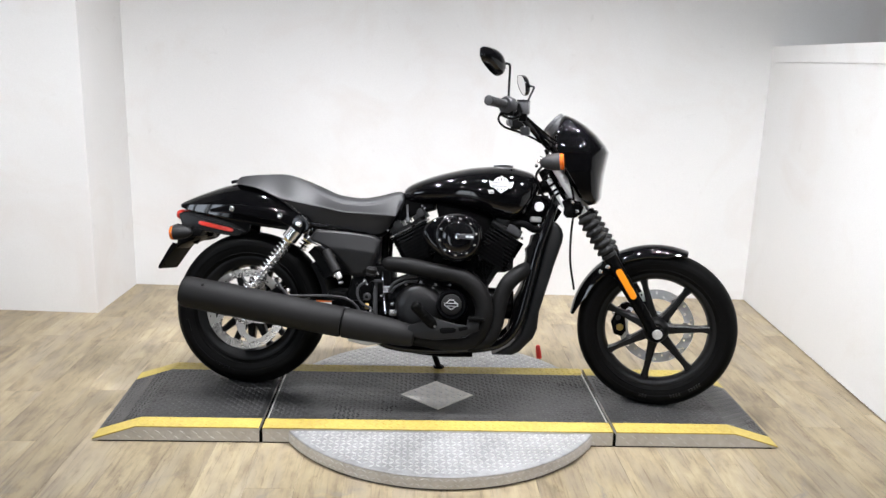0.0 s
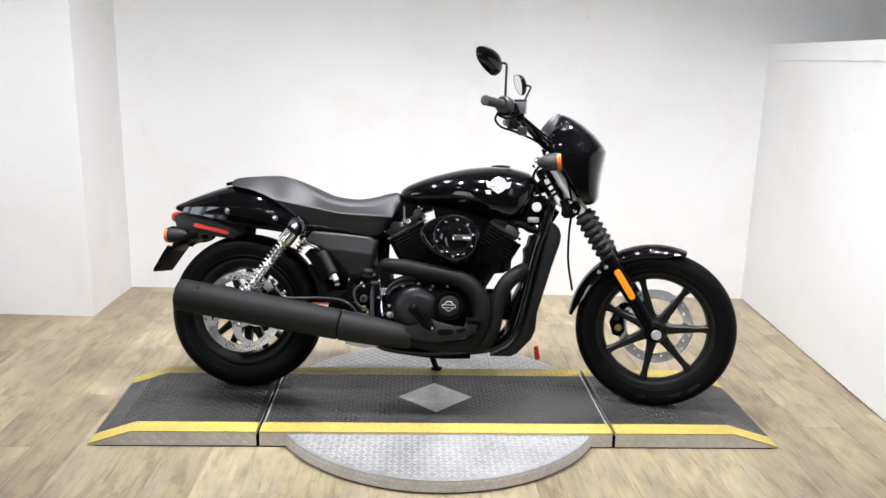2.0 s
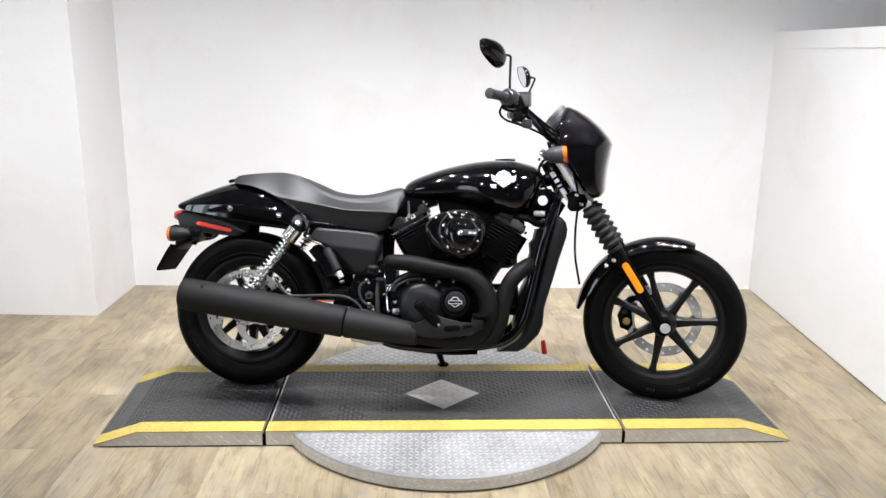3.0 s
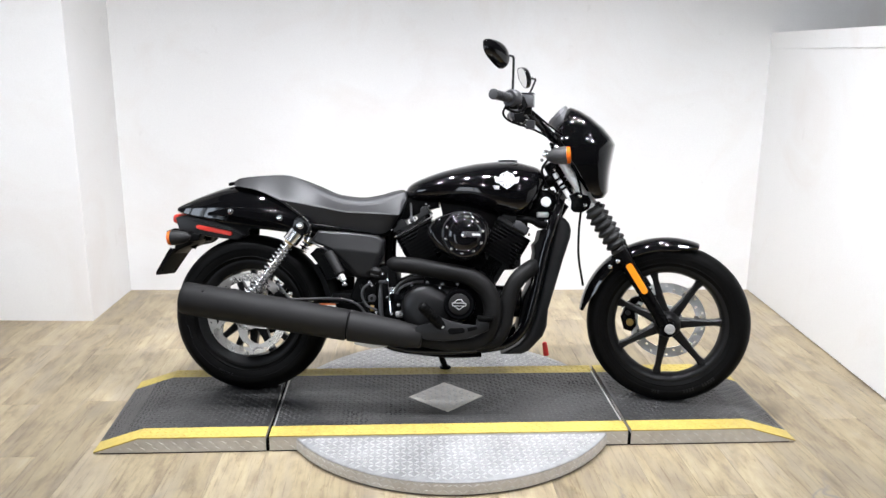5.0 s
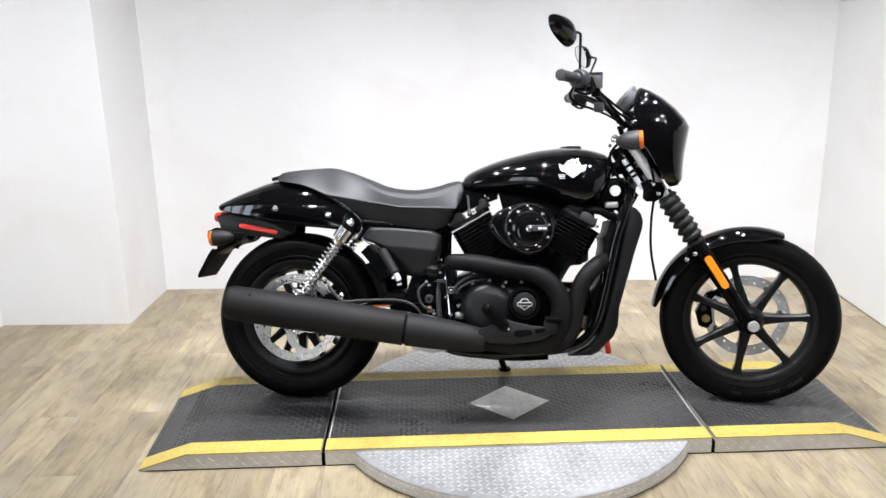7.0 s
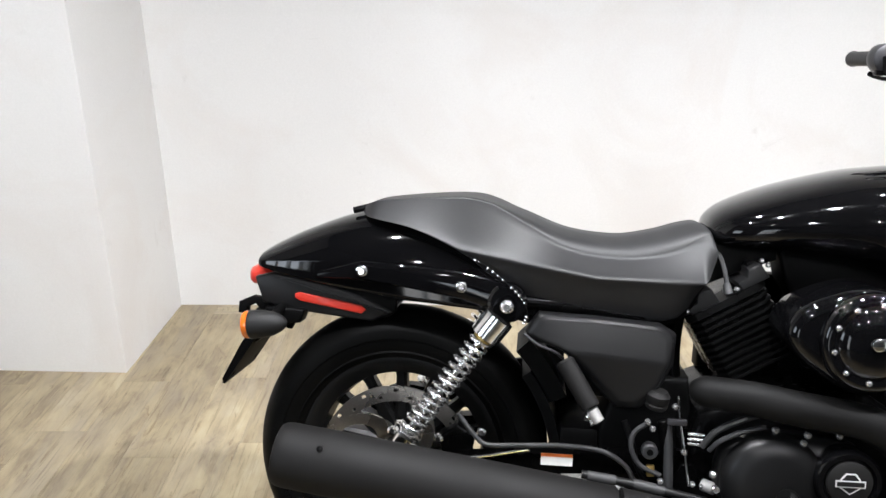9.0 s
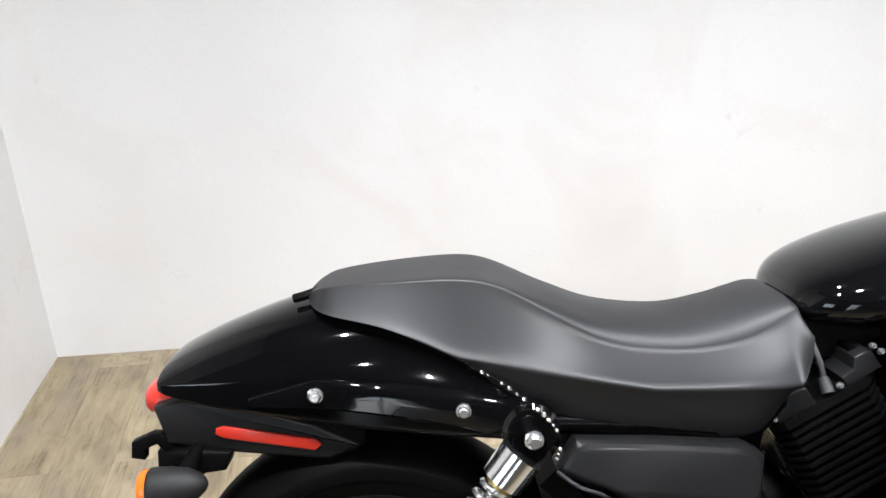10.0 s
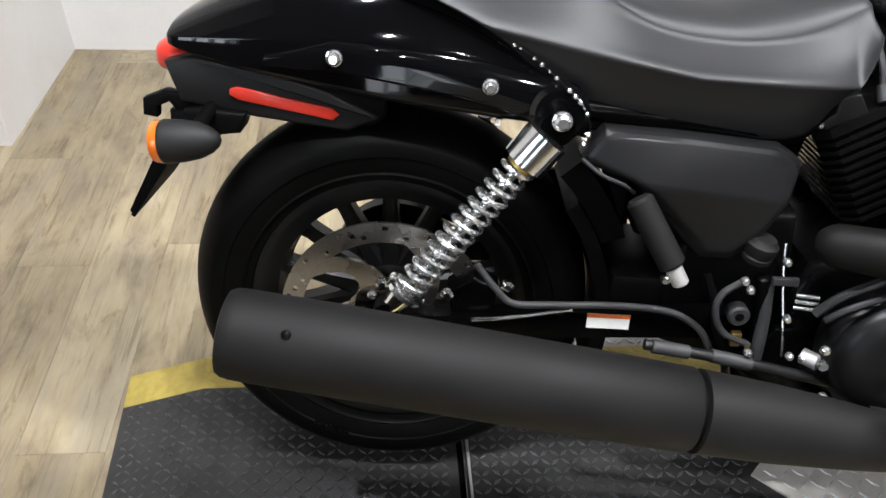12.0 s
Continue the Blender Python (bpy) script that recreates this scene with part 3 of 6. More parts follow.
for s in (-1, 1):
    # the seam's shade is a black filler
    part("seam", box((s * SEAM - G + 0.0005, PY - HW + 0.002, 0.002), (s * SEAM + G - 0.0005, PY + HW - 0.002, DECK - 0.012)), M_GAP, platform, "black strip for the shade in the open seam")
    part("seam_strip", box((s * (SEAM - 0.0125) - 0.0022, PY - HW + YW, DECK + 0.0026), (s * (SEAM - 0.0125) + 0.0022, PY + HW - YW + 0.01, DECK + 0.0062), 0.0008), M_STEEL, platform, "thin steel edge strip")

marker = empty("red_marker", pose(0.478, 0.60, 0, 0, -10, 10), "small red plastic peg standing on floor behind turntable", "peg")
part("peg", loft([[(0.012 * k * math.cos(a), 0.008 * k * math.sin(a), z) for a in (2 * math.pi * i / 16 for i in range(16))] for k, z in ((1.0, 0.0), (1.05, 0.02), (0.9, 0.055), (0.8, 0.062), (0.4, 0.065))]), M_REDP, marker)

# ---- the motorcycle ----
BIKE = pose(0.052, 0.0745, 0.0663, 0, 0, -6.1) @ pose(0, 0, 0, -13.0, 0, 0)
bike = empty("motorcycle", BIKE, "gloss and matte black cruiser motorcycle leaning on its side stand", "motorcycle")

# steering turned a little to the right about the raked head
HEAD, RAKE, STEER = Vector((0.365, 0, 0.80)), Vector((-0.53, 0, 0.848)), radians(-11.5)
ST = Matrix.Translation(HEAD) @ Matrix.Rotation(STEER, 4, RAKE) @ Matrix.Translation(-HEAD)


def tyre(x, z, R, bead, w):
    """A round-shouldered tyre, its profile swept round the axle."""
    prof = []
    for k in range(25):
        a = -1.32 + 2.64 * k / 24
        prof.append((w * math.sin(a) / math.sin(1.32), R - (1 - math.cos(a)) * (R - bead) * 0.54))
    lo = [(-w * 0.985, bead + (R - bead) * 0.42), (-w * 0.955, bead + (R - bead) * 0.40), (-w * 0.945, bead + (R - bead) * 0.30), (-w * 0.88, bead + 0.014), (-w * 0.90, bead + 0.011), (-w * 0.84, bead + 0.008), (-w * 0.80, bead)]
    pts = [(-w * 0.70, bead - 0.004)] + lo[::-1] + prof + [(-a, b) for a, b in lo] + [(w * 0.70, bead - 0.004)]
    bm = turned([(y, r) for y, r in pts], (x, 0, z), (0, 1, 0), 96, False)
    return bm


def sipes(x, z, R, bead, w, n, parent):
    """Dark slanted tread grooves as thin raised-edge strips along the crown."""
    vs, fs = [], []
    for k in range(n):
        for s in (-1, 1):
            a0 = 2 * math.pi * (k + (0.5 if s > 0 else 0)) / n
            for j in range(5):
                t = j / 4
                y = s * w * (0.10 + 0.80 * t)
                rr = R - (1 - math.cos(math.asin(y / w * math.sin(1.32)))) * (R - bead) * 0.54 + 0.0006
                a = a0 + 0.16 * t
                for da in (-0.0055, 0.0055):
                    vs.append((x + rr * math.cos(a + da), y, z + rr * math.sin(a + da)))
                if j:
                    q = len(vs)
                    fs.append((q - 4, q - 3, q - 1, q - 2))
    me = bpy.data.meshes.new("tread_groove")
    me.from_pydata(vs, [], fs)
    me.materials.append(M_RUB)
    ob = new("tread_groove", me)
    ob.parent = parent
    return tagged(ob, "slanted grooves in tyre tread", kind="stuff")


def brake_disc(x, z, y, r0, r1, parent, ring_mat, arm_mat, arms=5, sweep=0.55, start=0.5):
    """A drilled steel ring with real holes, carried by a hub plate with curved arms."""
    bm = bmesh.new()
    na, nr = 112, 5
    grid = [[bm.verts.new((x + r * math.cos(a), y, z + r * math.sin(a))) for a in (2 * math.pi * i / na for i in range(na))] for r in (r0 + (r1 - r0) * j / nr for j in range(nr + 1))]
    for j in range(nr):
        for i in range(na):
            if (j == 1 and i % 8 == 0) or (j == 3 and i % 8 == 4) or (j == 2 and i % 16 == 2):
                continue
            bm.faces.new((grid[j][i], grid[j][(i + 1) % na], grid[j + 1][(i + 1) % na], grid[j + 1][i]))
    r = bmesh.ops.extrude_face_region(bm, geom=bm.faces[:])
    bmesh.ops.translate(bm, vec=(0, 0.0045, 0), verts=[v for v in r["geom"] if isinstance(v, bmesh.types.BMVert)])
    ring = part("brake_disc", bm, ring_mat, parent, "drilled steel brake disc", sharp=25)
    bm = turned([(0, 0.058), (0.006, 0.058)], (x, y - 0.001, z), (0, 1, 0), 40)
    for k in range(arms):
        a = 2 * math.pi * k / arms + start
        rows_ = []
        for q in range(9):
            t = q / 8
            rad, b = 0.046 + (r0 + 0.006 - 0.046) * t, a + sweep * t * t
            hw = 0.025 - 0.034 * t + 0.032 * t * t
            c, d = Vector((math.cos(b), 0, math.sin(b))), Vector((-math.sin(b), 0, math.cos(b)))
            rows_.append([Vector((x, y + v, z)) + c * rad + d * h for v, h in ((-0.001, -hw), (0.005, -hw), (0.005, hw), (-0.001, hw))])
        loft(rows_, True, bm)
    part("disc_carrier", bm, arm_mat, parent, sharp=30)
    for k in range(arms):
        a = 2 * math.pi * k / arms + start + 0.2
        part("disc_bolt", bolt((x + 0.044 * math.cos(a), y - 0.001, z + 0.044 * math.sin(a)), (0, -1, 0), 0.0065, 0.006), M_SPRING, parent, "bright disc bolt")
    return ring


def cast_wheel(name, x, z, bead, w, spokes, start, hub_r, hub_w, place=None, well=0.030):
    """A cast wheel: rim with its well, hub, and tapered spokes."""
    rim = part(name, turned([(-w, bead + 0.006), (-w - 0.003, bead - 0.004), (-w, bead - 0.014), (-w * 0.75, bead - well + 0.008), (0, bead - well), (w * 0.75, bead - well + 0.008), (w, bead - 0.014), (w + 0.003, bead - 0.004), (w, bead + 0.006)], (x, 0, z), (0, 1, 0), 96, False), M_WHEEL, bike, "satin black cast spoked wheel", place=place)
    part("hub", turned([(-hub_w, hub_r * 0.62), (-hub_w + 0.006, hub_r * 0.72), (-hub_w * 0.6, hub_r), (hub_w * 0.6, hub_r), (hub_w, hub_r * 0.7)], (x, 0, z), (0, 1, 0), 40), M_WHEEL, rim)
    for k in range(spokes):
        a = start + 2 * math.pi * k / spokes
        m = Matrix.Translation((x, 0, z)) @ Matrix.Rotation(-a, 4, "Y")
        secs_ = []
        for u, h, t in ((hub_r * 0.6, 0.021, 0.026), (hub_r * 1.5, 0.0155, 0.022), (bead * 0.6, 0.0115, 0.019), (bead - 0.05, 0.0105, 0.018), (bead - 0.022, 0.016, 0.020)):
            secs_.append([m @ Vector((u, v, q)) for v, q in ((-t, -h * 0.55), (-t * 0.7, -h), (t * 0.7, -h), (t, -h * 0.55), (t, h * 0.55), (t * 0.7, h), (-t * 0.7, h), (-t, h * 0.55))])
        part("spoke", loft(secs_), M_WHEEL, rim)
    return rim


FX, RX, AZ, WR = 0.762, -0.784, 0.280, 0.292
# rear wheel
rear = cast_wheel("rear_wheel", RX, AZ, 0.200, 0.056, 14, 0.25, 0.05, 0.07, well=0.043)
part("tyre", tyre(RX, AZ, WR, 0.200, 0.076), M_RUB, rear, "black road tyre")
sipes(RX, AZ, WR, 0.200, 0.076, 22, rear)
brake_disc(RX, AZ, -0.090, 0.121, 0.151, rear, M_ROTOR, M_ROTOR, 5, 0.70, 0.62)
part("axle_nut", turned([(0, 0.016), (0.012, 0.016), (0.016, 0.011)], (RX, -0.118, AZ), (0, -1, 0), 6), M_STEEL, rear, "hex axle nut")
part("belt_pulley", turned([(0, 0.10), (0.028, 0.10)], (RX, 0.085, AZ), (0, 1, 0), 60), M_SATIN, rear)
# front wheel, built straight and then steered by its own matrix
front = cast_wheel("front_wheel", FX, AZ, 0.216, 0.036, 7, 0.06, 0.048, 0.060, ST)
part("tyre", tyre(FX, AZ, WR, 0.216, 0.050), M_RUB, front, "black road tyre")
sipes(FX, AZ, WR, 0.216, 0.050, 30, front)
brake_disc(FX + 0.003, AZ - 0.006, 0.074, 0.106, 0.142, front, M_FROTOR, M_FROTOR, 0)
for k in range(7):
    a = 0.06 + 2 * math.pi * k / 7
    part("disc_boss", rod((FX + 0.111 * math.cos(a), 0.016, AZ + 0.111 * math.sin(a)), (FX + 0.111 * math.cos(a), 0.084, AZ + 0.111 * math.sin(a)), 0.0095, seg=14, ease=0.002), M_WHEEL, front, "black disc mounting boss")
for cx, s, rr, own, a0, n in ((FX, -0.046, 0.252, front, -1.75, 3), (FX, -0.046, 0.252, front, -1.30, 4), (FX, -0.046, 0.252, front, -1.02, 5), (RX, -0.0725, 0.238, rear, -2.05, 6), (RX, -0.0725, 0.238, rear, -2.9, 5)):
    bm = bmesh.new()
    for j in range(n):
        a = a0 + j * 0.042
        c, t = Vector((math.cos(a), 0, math.sin(a))), Vector((-math.sin(a), 0, math.cos(a)))
        p = Vector((cx, s, AZ)) + c * rr
        loft([[p + c * 0.0055 - t * 0.0035 + Vector((0, y, 0)), p + c * 0.0055 + t * 0.0035 + Vector((0, y, 0)), p - c * 0.0055 + t * 0.0035 + Vector((0, y, 0)), p - c * 0.0055 - t * 0.0035 + Vector((0, y, 0))] for y in (0.004, -0.0045)], True, bm)
    part("sidewall_mark", bm, M_PLAST if own is rear else M_EXH, own, "faint raised grey bars on tyre sidewall")


def steered(name, mat, bm, label="", parent=None, sharp=38):
    ob = part(name, bm, mat, parent or bike, label, sharp)
    if parent is None or parent is bike:
        ob.matrix_basis = ST
    return ob


# fork
FTOP, FMID, FLOW, FAX = (0.372, 0.868), (0.480, 0.705), (0.580, 0.555), (0.752, 0.286)
for s in (-1, 1):
    y = s * 0.098
    leg = steered("fork_leg", M_SATIN, tube([(FLOW[0] - 0.012, y, FLOW[1] + 0.02), (0.609, y, 0.508), (0.713, y, 0.348), (FAX[0] - 0.004, y, FAX[1] + 0.004)], 0.024, 20, 6, radii=[0.0265, 0.026, 0.022, 0.021]), "satin black fork lower")
    part("fork_tube", rod((FTOP[0] - 0.01, y, FTOP[1] + 0.016), (FMID[0], y, FMID[1]), 0.0165), M_FORK, leg, "bright polished fork tube")
    d = Vector((FLOW[0] - FMID[0], 0, FLOW[1] - FMID[1]))
    n = d.length
    prof = [(0, 0.022), (0.006, 0.027)]
    for k in range(6):
        q = 0.010 + k * (n - 0.02) / 6
        w = (n - 0.02) / 6
        prof += [(q, 0.0235), (q + w * 0.10, 0.0265), (q + w * 0.40, 0.0350), (q + w * 0.55, 0.0356), (q + w * 0.68, 0.0345), (q + w * 0.92, 0.0255), (q + w, 0.0235)]
    prof += [(n - 0.004, 0.030), (n + 0.006, 0.028)]
    part("gaiter", turned(prof, (FMID[0], y, FMID[1]), d, 28), M_GAITER, leg, "ribbed black rubber fork gaiter")
    part("axle_clamp", turned([(0, 0.028), (0.030, 0.028), (0.034, 0.024)], (FAX[0] + 0.008, y - 0.017, FAX[1] - 0.006), (0, 1, 0), 24), M_SATIN, leg)
    a, b = Vector((0.614, y - s * -0.027, 0.509)), Vector((0.679, y - s * -0.026, 0.407))
    d = (b - a).normalized()
    w = Vector((d.z, 0, -d.x))
    rings = []
    for t, k in ((0, 0.55), (0.05, 0.95), (0.12, 1.0), (0.88, 1.0), (0.95, 0.95), (1, 0.55)):
        p = a.lerp(b, t)
        rings.append([p + w * 0.0125 * k * c + Vector((0, s * h, 0)) for c, h in ((-1, 0), (-0.85, 0.006), (0.85, 0.006), (1, 0), (0.6, -0.004), (-0.6, -0.004))])
    part("reflector", loft(rings), M_AMBER, leg, "long amber side reflector")
guide = steered("cable_guide", M_FORK, rod((0.345, -0.086, 0.826), (0.408, -0.092, 0.728), 0.0090, ease=0.002), "bright metal tube beside fork with black clips")
for t in (0.18, 0.38, 0.52):
    part("guide_clip", turned([(0, 0.0100), (0.002, 0.0125), (0.007, 0.0125), (0.009, 0.0100)], Vector((0.345, -0.086, 0.826)).lerp(Vector((0.408, -0.092, 0.728)), t), (0.063, -0.006, -0.098), 18), M_SATIN, guide, "black clip")
steered("axle", M_STEEL, turned([(0, 0.018), (0.004, 0.018), (0.006, 0.0165), (0.006, 0.011), (0.0045, 0.0105), (0.0045, 0.006), (0.007, 0.005), (0.007, 0.002)], (FX + 0.004, -0.117, AZ), (0, -1, 0), 28), "bright front axle cap")
steered("axle_shaft", M_SATIN, rod((FX, -0.115, AZ), (FX, 0.115, AZ), 0.012))
for s in (-1, 1):
    steered("fork_bolt", M_SPRING, bolt((0.562 + 0.026 * (s > 0) - 0.01, -0.118, 0.497 + 0.02 * (s > 0)), (0, -1, 0), 0.0075, 0.008), "chrome cap screw")
# caliper on the far side
cal = steered("brake_caliper", M_SATIN, slab([(0.612, 0.318), (0.594, 0.280), (0.607, 0.233), (0.637, 0.223), (0.654, 0.248), (0.647, 0.303), (0.632, 0.333)], 0.062, 0.118, 0.008), "black brake caliper")
part("caliper_piston", disc_y(0.630, 0.262, 0.064, 0.056, 0.014), M_BRASS, cal, "brass coloured piston cover")
part("caliper_piston", disc_y(0.622, 0.298, 0.064, 0.058, 0.010), M_GREY, cal, "small dark piston cover")
part("caliper_arm", slab([(0.612, 0.322), (0.632, 0.352), (0.668, 0.366), (0.700, 0.350), (0.696, 0.330), (0.660, 0.342), (0.640, 0.318)], 0.070, 0.100, 0.004), M_SATIN, cal)
part("caliper_pin", rod((0.600, 0.066, 0.312), (0.628, 0.066, 0.345), 0.006, seg=12, ease=0.001), M_CHROME, cal, "bright slide pin")


def arc_shell(cx, cz, r, a0, a1, w, thick, drop, n=40, m=14):
    """A mudguard: a curved shell round a wheel, its sides drooping."""
    rows = []
    for i in range(n + 1):
        t = i / n
        a = a0 + (a1 - a0) * t
        taper = min(1.0, 0.35 + 4.5 * t, 0.30 + 5.0 * (1 - t))
        c = Vector((math.cos(a), 0, math.sin(a)))
        out_, in_ = [], []
        for j in range(m + 1):
            v = -1 + 2 * j / m
            y = w * math.sin(v * 1.35) / math.sin(1.35)
            sag = drop * taper * (1 - math.cos(v * 1.35))
            out_.append(Vector((cx, y, cz)) + c * (r - sag))
            in_.append(Vector((cx, y * 0.97, cz)) + c * (r - sag - thick))
        rows.append(out_ + in_[::-1])
    return loft(rows)


steered("front_fender", M_PAINT, arc_shell(FX - 0.008, AZ, 0.316, radians(172), radians(70), 0.062, 0.004, 0.050), "gloss black front mudguard")
steered("fender_bracket", M_SATIN, slab([(0.556, 0.53), (0.593, 0.535), (0.596, 0.485), (0.568, 0.47), (0.548, 0.50)], -0.072, -0.066, 0.002))
# triple clamps, head, bars
steered("lower_clamp", M_SATIN, slab([(0.40, 0.748), (0.41, 0.722), (0.455, 0.722), (0.462, 0.748), (0.43, 0.762)], -0.122, 0.122, 0.008), "black fork clamp")
steered("cable_bracket", M_SATIN, slab([(0.408, 0.700), (0.420, 0.688), (0.450, 0.688), (0.473, 0.704), (0.480, 0.727), (0.468, 0.750), (0.430, 0.756), (0.410, 0.742)], -0.124, -0.112, 0.004), "black cable bracket on fork clamp")
steered("upper_clamp", M_SATIN, slab([(0.335, 0.890), (0.345, 0.862), (0.405, 0.870), (0.402, 0.897)], -0.125, 0.125, 0.008), "black fork clamp")
for s in (-1, 1):
    steered("clamp_bolt", M_SPRING, bolt((0.449 - 0.009 * s, -0.126, 0.7315 + 0.0165 * s), (0, -1, 0), 0.007, 0.007), "chrome cap screw")
    steered("fork_cap", M_CHROME, turned([(0, 0.018), (0.012, 0.018), (0.016, 0.012)], (0.362, s * 0.098, 0.884), (-0.53, 0, 0.848), 20), "chrome fork cap")
part("steering_head", rod((0.395, 0, 0.735), (0.325, 0, 0.865), 0.034, ease=0.004), M_SATIN, bike)
# one bar half a side; the turned bar leaves the far half lower and further back
BARS = {-1: [(0.338, -0.10, 0.945), (0.292, -0.180, 1.000), (0.240, -0.240, 1.058), (0.213, -0.29, 1.080), (0.172, -0.385, 1.087)],
        1: [(0.338, 0.10, 0.945), (0.280, 0.180, 1.000), (0.205, 0.245, 1.043), (0.152, 0.30, 1.056), (0.123, 0.385, 1.055)]}
bars = steered("handlebar", M_PAINT, tube(BARS[-1][::-1] + [(0.345, 0.0, 0.935)] + BARS[1], 0.0108, 16, 8), "black handlebar")
for s in (-1, 1):
    part("riser", rod((0.355, s * 0.045, 0.885), (0.333, s * 0.045, 0.94), 0.016, ease=0.003), M_SATIN, bars)
    inner, outer = Vector(BARS[s][3]), Vector(BARS[s][4])
    d = (outer - inner).normalized()
    gp = [(0, 0.014), (0.004, 0.0185)] + [(0.008 + k * 0.0085 + q, 0.0154 + 0.0008 * (q > 0)) for k in range(9) for q in (0.0, 0.002, 0.0065, 0.0083)] + [(0.092, 0.0180), (0.098, 0.0172), (0.100, 0.011)]
    part("grip", turned(gp, inner + d * 0.02, d, 24), M_GRIP, bars, "grey-black rubber handgrip")
    part("switch_housing", turned([(0, 0.022), (0.006, 0.030), (0.02, 0.032), (0.034, 0.031), (0.042, 0.025)], inner - d * 0.026, d, 24), M_GREY, bars, "dark grey switch housing")
    part("switch_box", box((-0.016, -0.019, -0.036), (0.020, 0.019, -0.012), 0.005, Matrix.Translation(inner - d * 0.006)), M_PLAST, bars, "black switch box")
    part("switch_button", box((-0.022, -0.006, -0.024), (-0.014, 0.006, -0.016), 0.002, Matrix.Translation(inner - d * 0.004)), M_STEEL, bars, "small bright switch")
    fix = inner - d * 0.042
    part("lever_clamp", moved(slab([(-0.018, 0.004), (-0.014, -0.030), (0.020, -0.040), (0.034, -0.018), (0.022, 0.012)], -0.015, 0.015, 0.004), Matrix.Translation(fix)), M_PLAST, bars)
    part("lever", tube([fix + Vector((0.020, 0, -0.018)), fix + Vector((0.022, s * 0.03, -0.034)), fix + Vector((0.006, s * 0.065, -0.044)), fix + Vector((-0.012, s * 0.095, -0.040)), fix + Vector((-0.020, s * 0.112, -0.034))], 0.005, 10, 6, radii=[0.009, 0.007, 0.005, 0.0045, 0.0062]), M_SATIN, bars, "black hand lever")
    part("perch_bolt", bolt(fix + Vector((0.010, s * 0.016, -0.014)), (0, s, 0), 0.005, 0.005), M_CHROME, bars, "bright perch bolt")
part("brake_reservoir", box((-0.020, -0.024, -0.024), (0.020, 0.024, 0.019), 0.004, Matrix.Translation((0.261, -0.225, 1.078))), M_GAUGE, bars, "grey square brake fluid reservoir")
part("brake_reservoir_lid", box((-0.021, -0.025, 0.0), (0.021, 0.025, 0.005), 0.002, Matrix.Translation((0.261, -0.225, 1.0975))), M_GREY, bars)
part("reservoir_neck", box((-0.012, -0.014, -0.05), (0.016, 0.014, -0.02), 0.004, Matrix.Translation((0.258, -0.225, 1.078))), M_PLAST, bars)
for q in (-1, 1):
    part("lid_screw", bolt((0.261, -0.225 + q * 0.016, 1.1025), (0, 0, 1), 0.003, 0.002), M_CHROME, bars)
part("bar_weight", box((-0.014, -0.02, -0.018), (0.016, 0.02, 0.012), 0.004, Matrix.Translation((0.268, -0.21, 0.998))), M_GREY, bars, "grey cable adjuster block")

# mirrors: a rounded, tapered shell with a mirror face to the rear, on a cranked stem
MIRROR = {-1: ((0.212, -0.262, 1.090), (0.216, -0.276, 1.221), (0.190, -0.315, 1.221), (0.170, -0.345, 1.222), 24),
          1: ((0.180, 0.262, 1.070), (0.232, 0.276, 1.194), (0.204, 0.315, 1.202), (0.180, 0.345, 1.207), 23)}
MOUTLINE = [(0.02, 0.10), (0.10, 0.01), (0.30, 0.0), (0.58, 0.04), (0.85, 0.20), (1.0, 0.50), (0.98, 0.80), (0.82, 0.98), (0.64, 0.97), (0.36, 0.80), (0.10, 0.55), (0.0, 0.32)]


def mirror(s):
    base, knee, top, c, yaw = MIRROR[s]
    base, knee, top = Vector(base), Vector(knee), Vector(top)
    out_way, up_way = (top - knee).normalized(), (knee - base).normalized()
    stem = steered("mirror_stem", M_DENIM, tube([base, base.lerp(knee, 0.5), knee - up_way * 0.012, knee - up_way * 0.003 + out_way * 0.003, knee + out_way * 0.012, top], 0.0042, 12, 6), "thin black mirror stem")
    cl = smooth_line([(0, 0.060 - 0.120 * u, 0.045 - 0.090 * v) for u, v in MOUTLINE + MOUTLINE[:1]], 4)[:-1]
    turn = Matrix.Translation(c) @ Matrix.Rotation(s * radians(yaw), 4, "Z") @ Matrix.Rotation(radians(-8), 4, "Y")
    rings = []
    for x, k in ((-0.010, 0.95), (-0.0135, 0.96), (-0.0135, 1.0), (-0.004, 1.02), (0.008, 0.94), (0.018, 0.76), (0.025, 0.48), (0.028, 0.15)):
        rings.append([turn @ Vector((x if s < 0 else min(x, x * 0.6), s * p.y * k, p.z * k)) for p in cl])
    part("mirror_shell", loft(rings), M_PAINT, stem, "gloss black mirror shell")
    part("mirror_glass", loft([[turn @ Vector((x, s * p.y * 0.945, p.z * 0.945)) for p in cl] for x in (-0.0105, -0.0125)]), M_MIRROR, stem, "silvered mirror glass")
    part("stem_joint", turned([(-0.008, 0.006), (-0.004, 0.009), (0.006, 0.009), (0.010, 0.006)], top, out_way, 16), M_CHROME, stem, "small bright stem joint")


mirror(-1)
mirror(1)

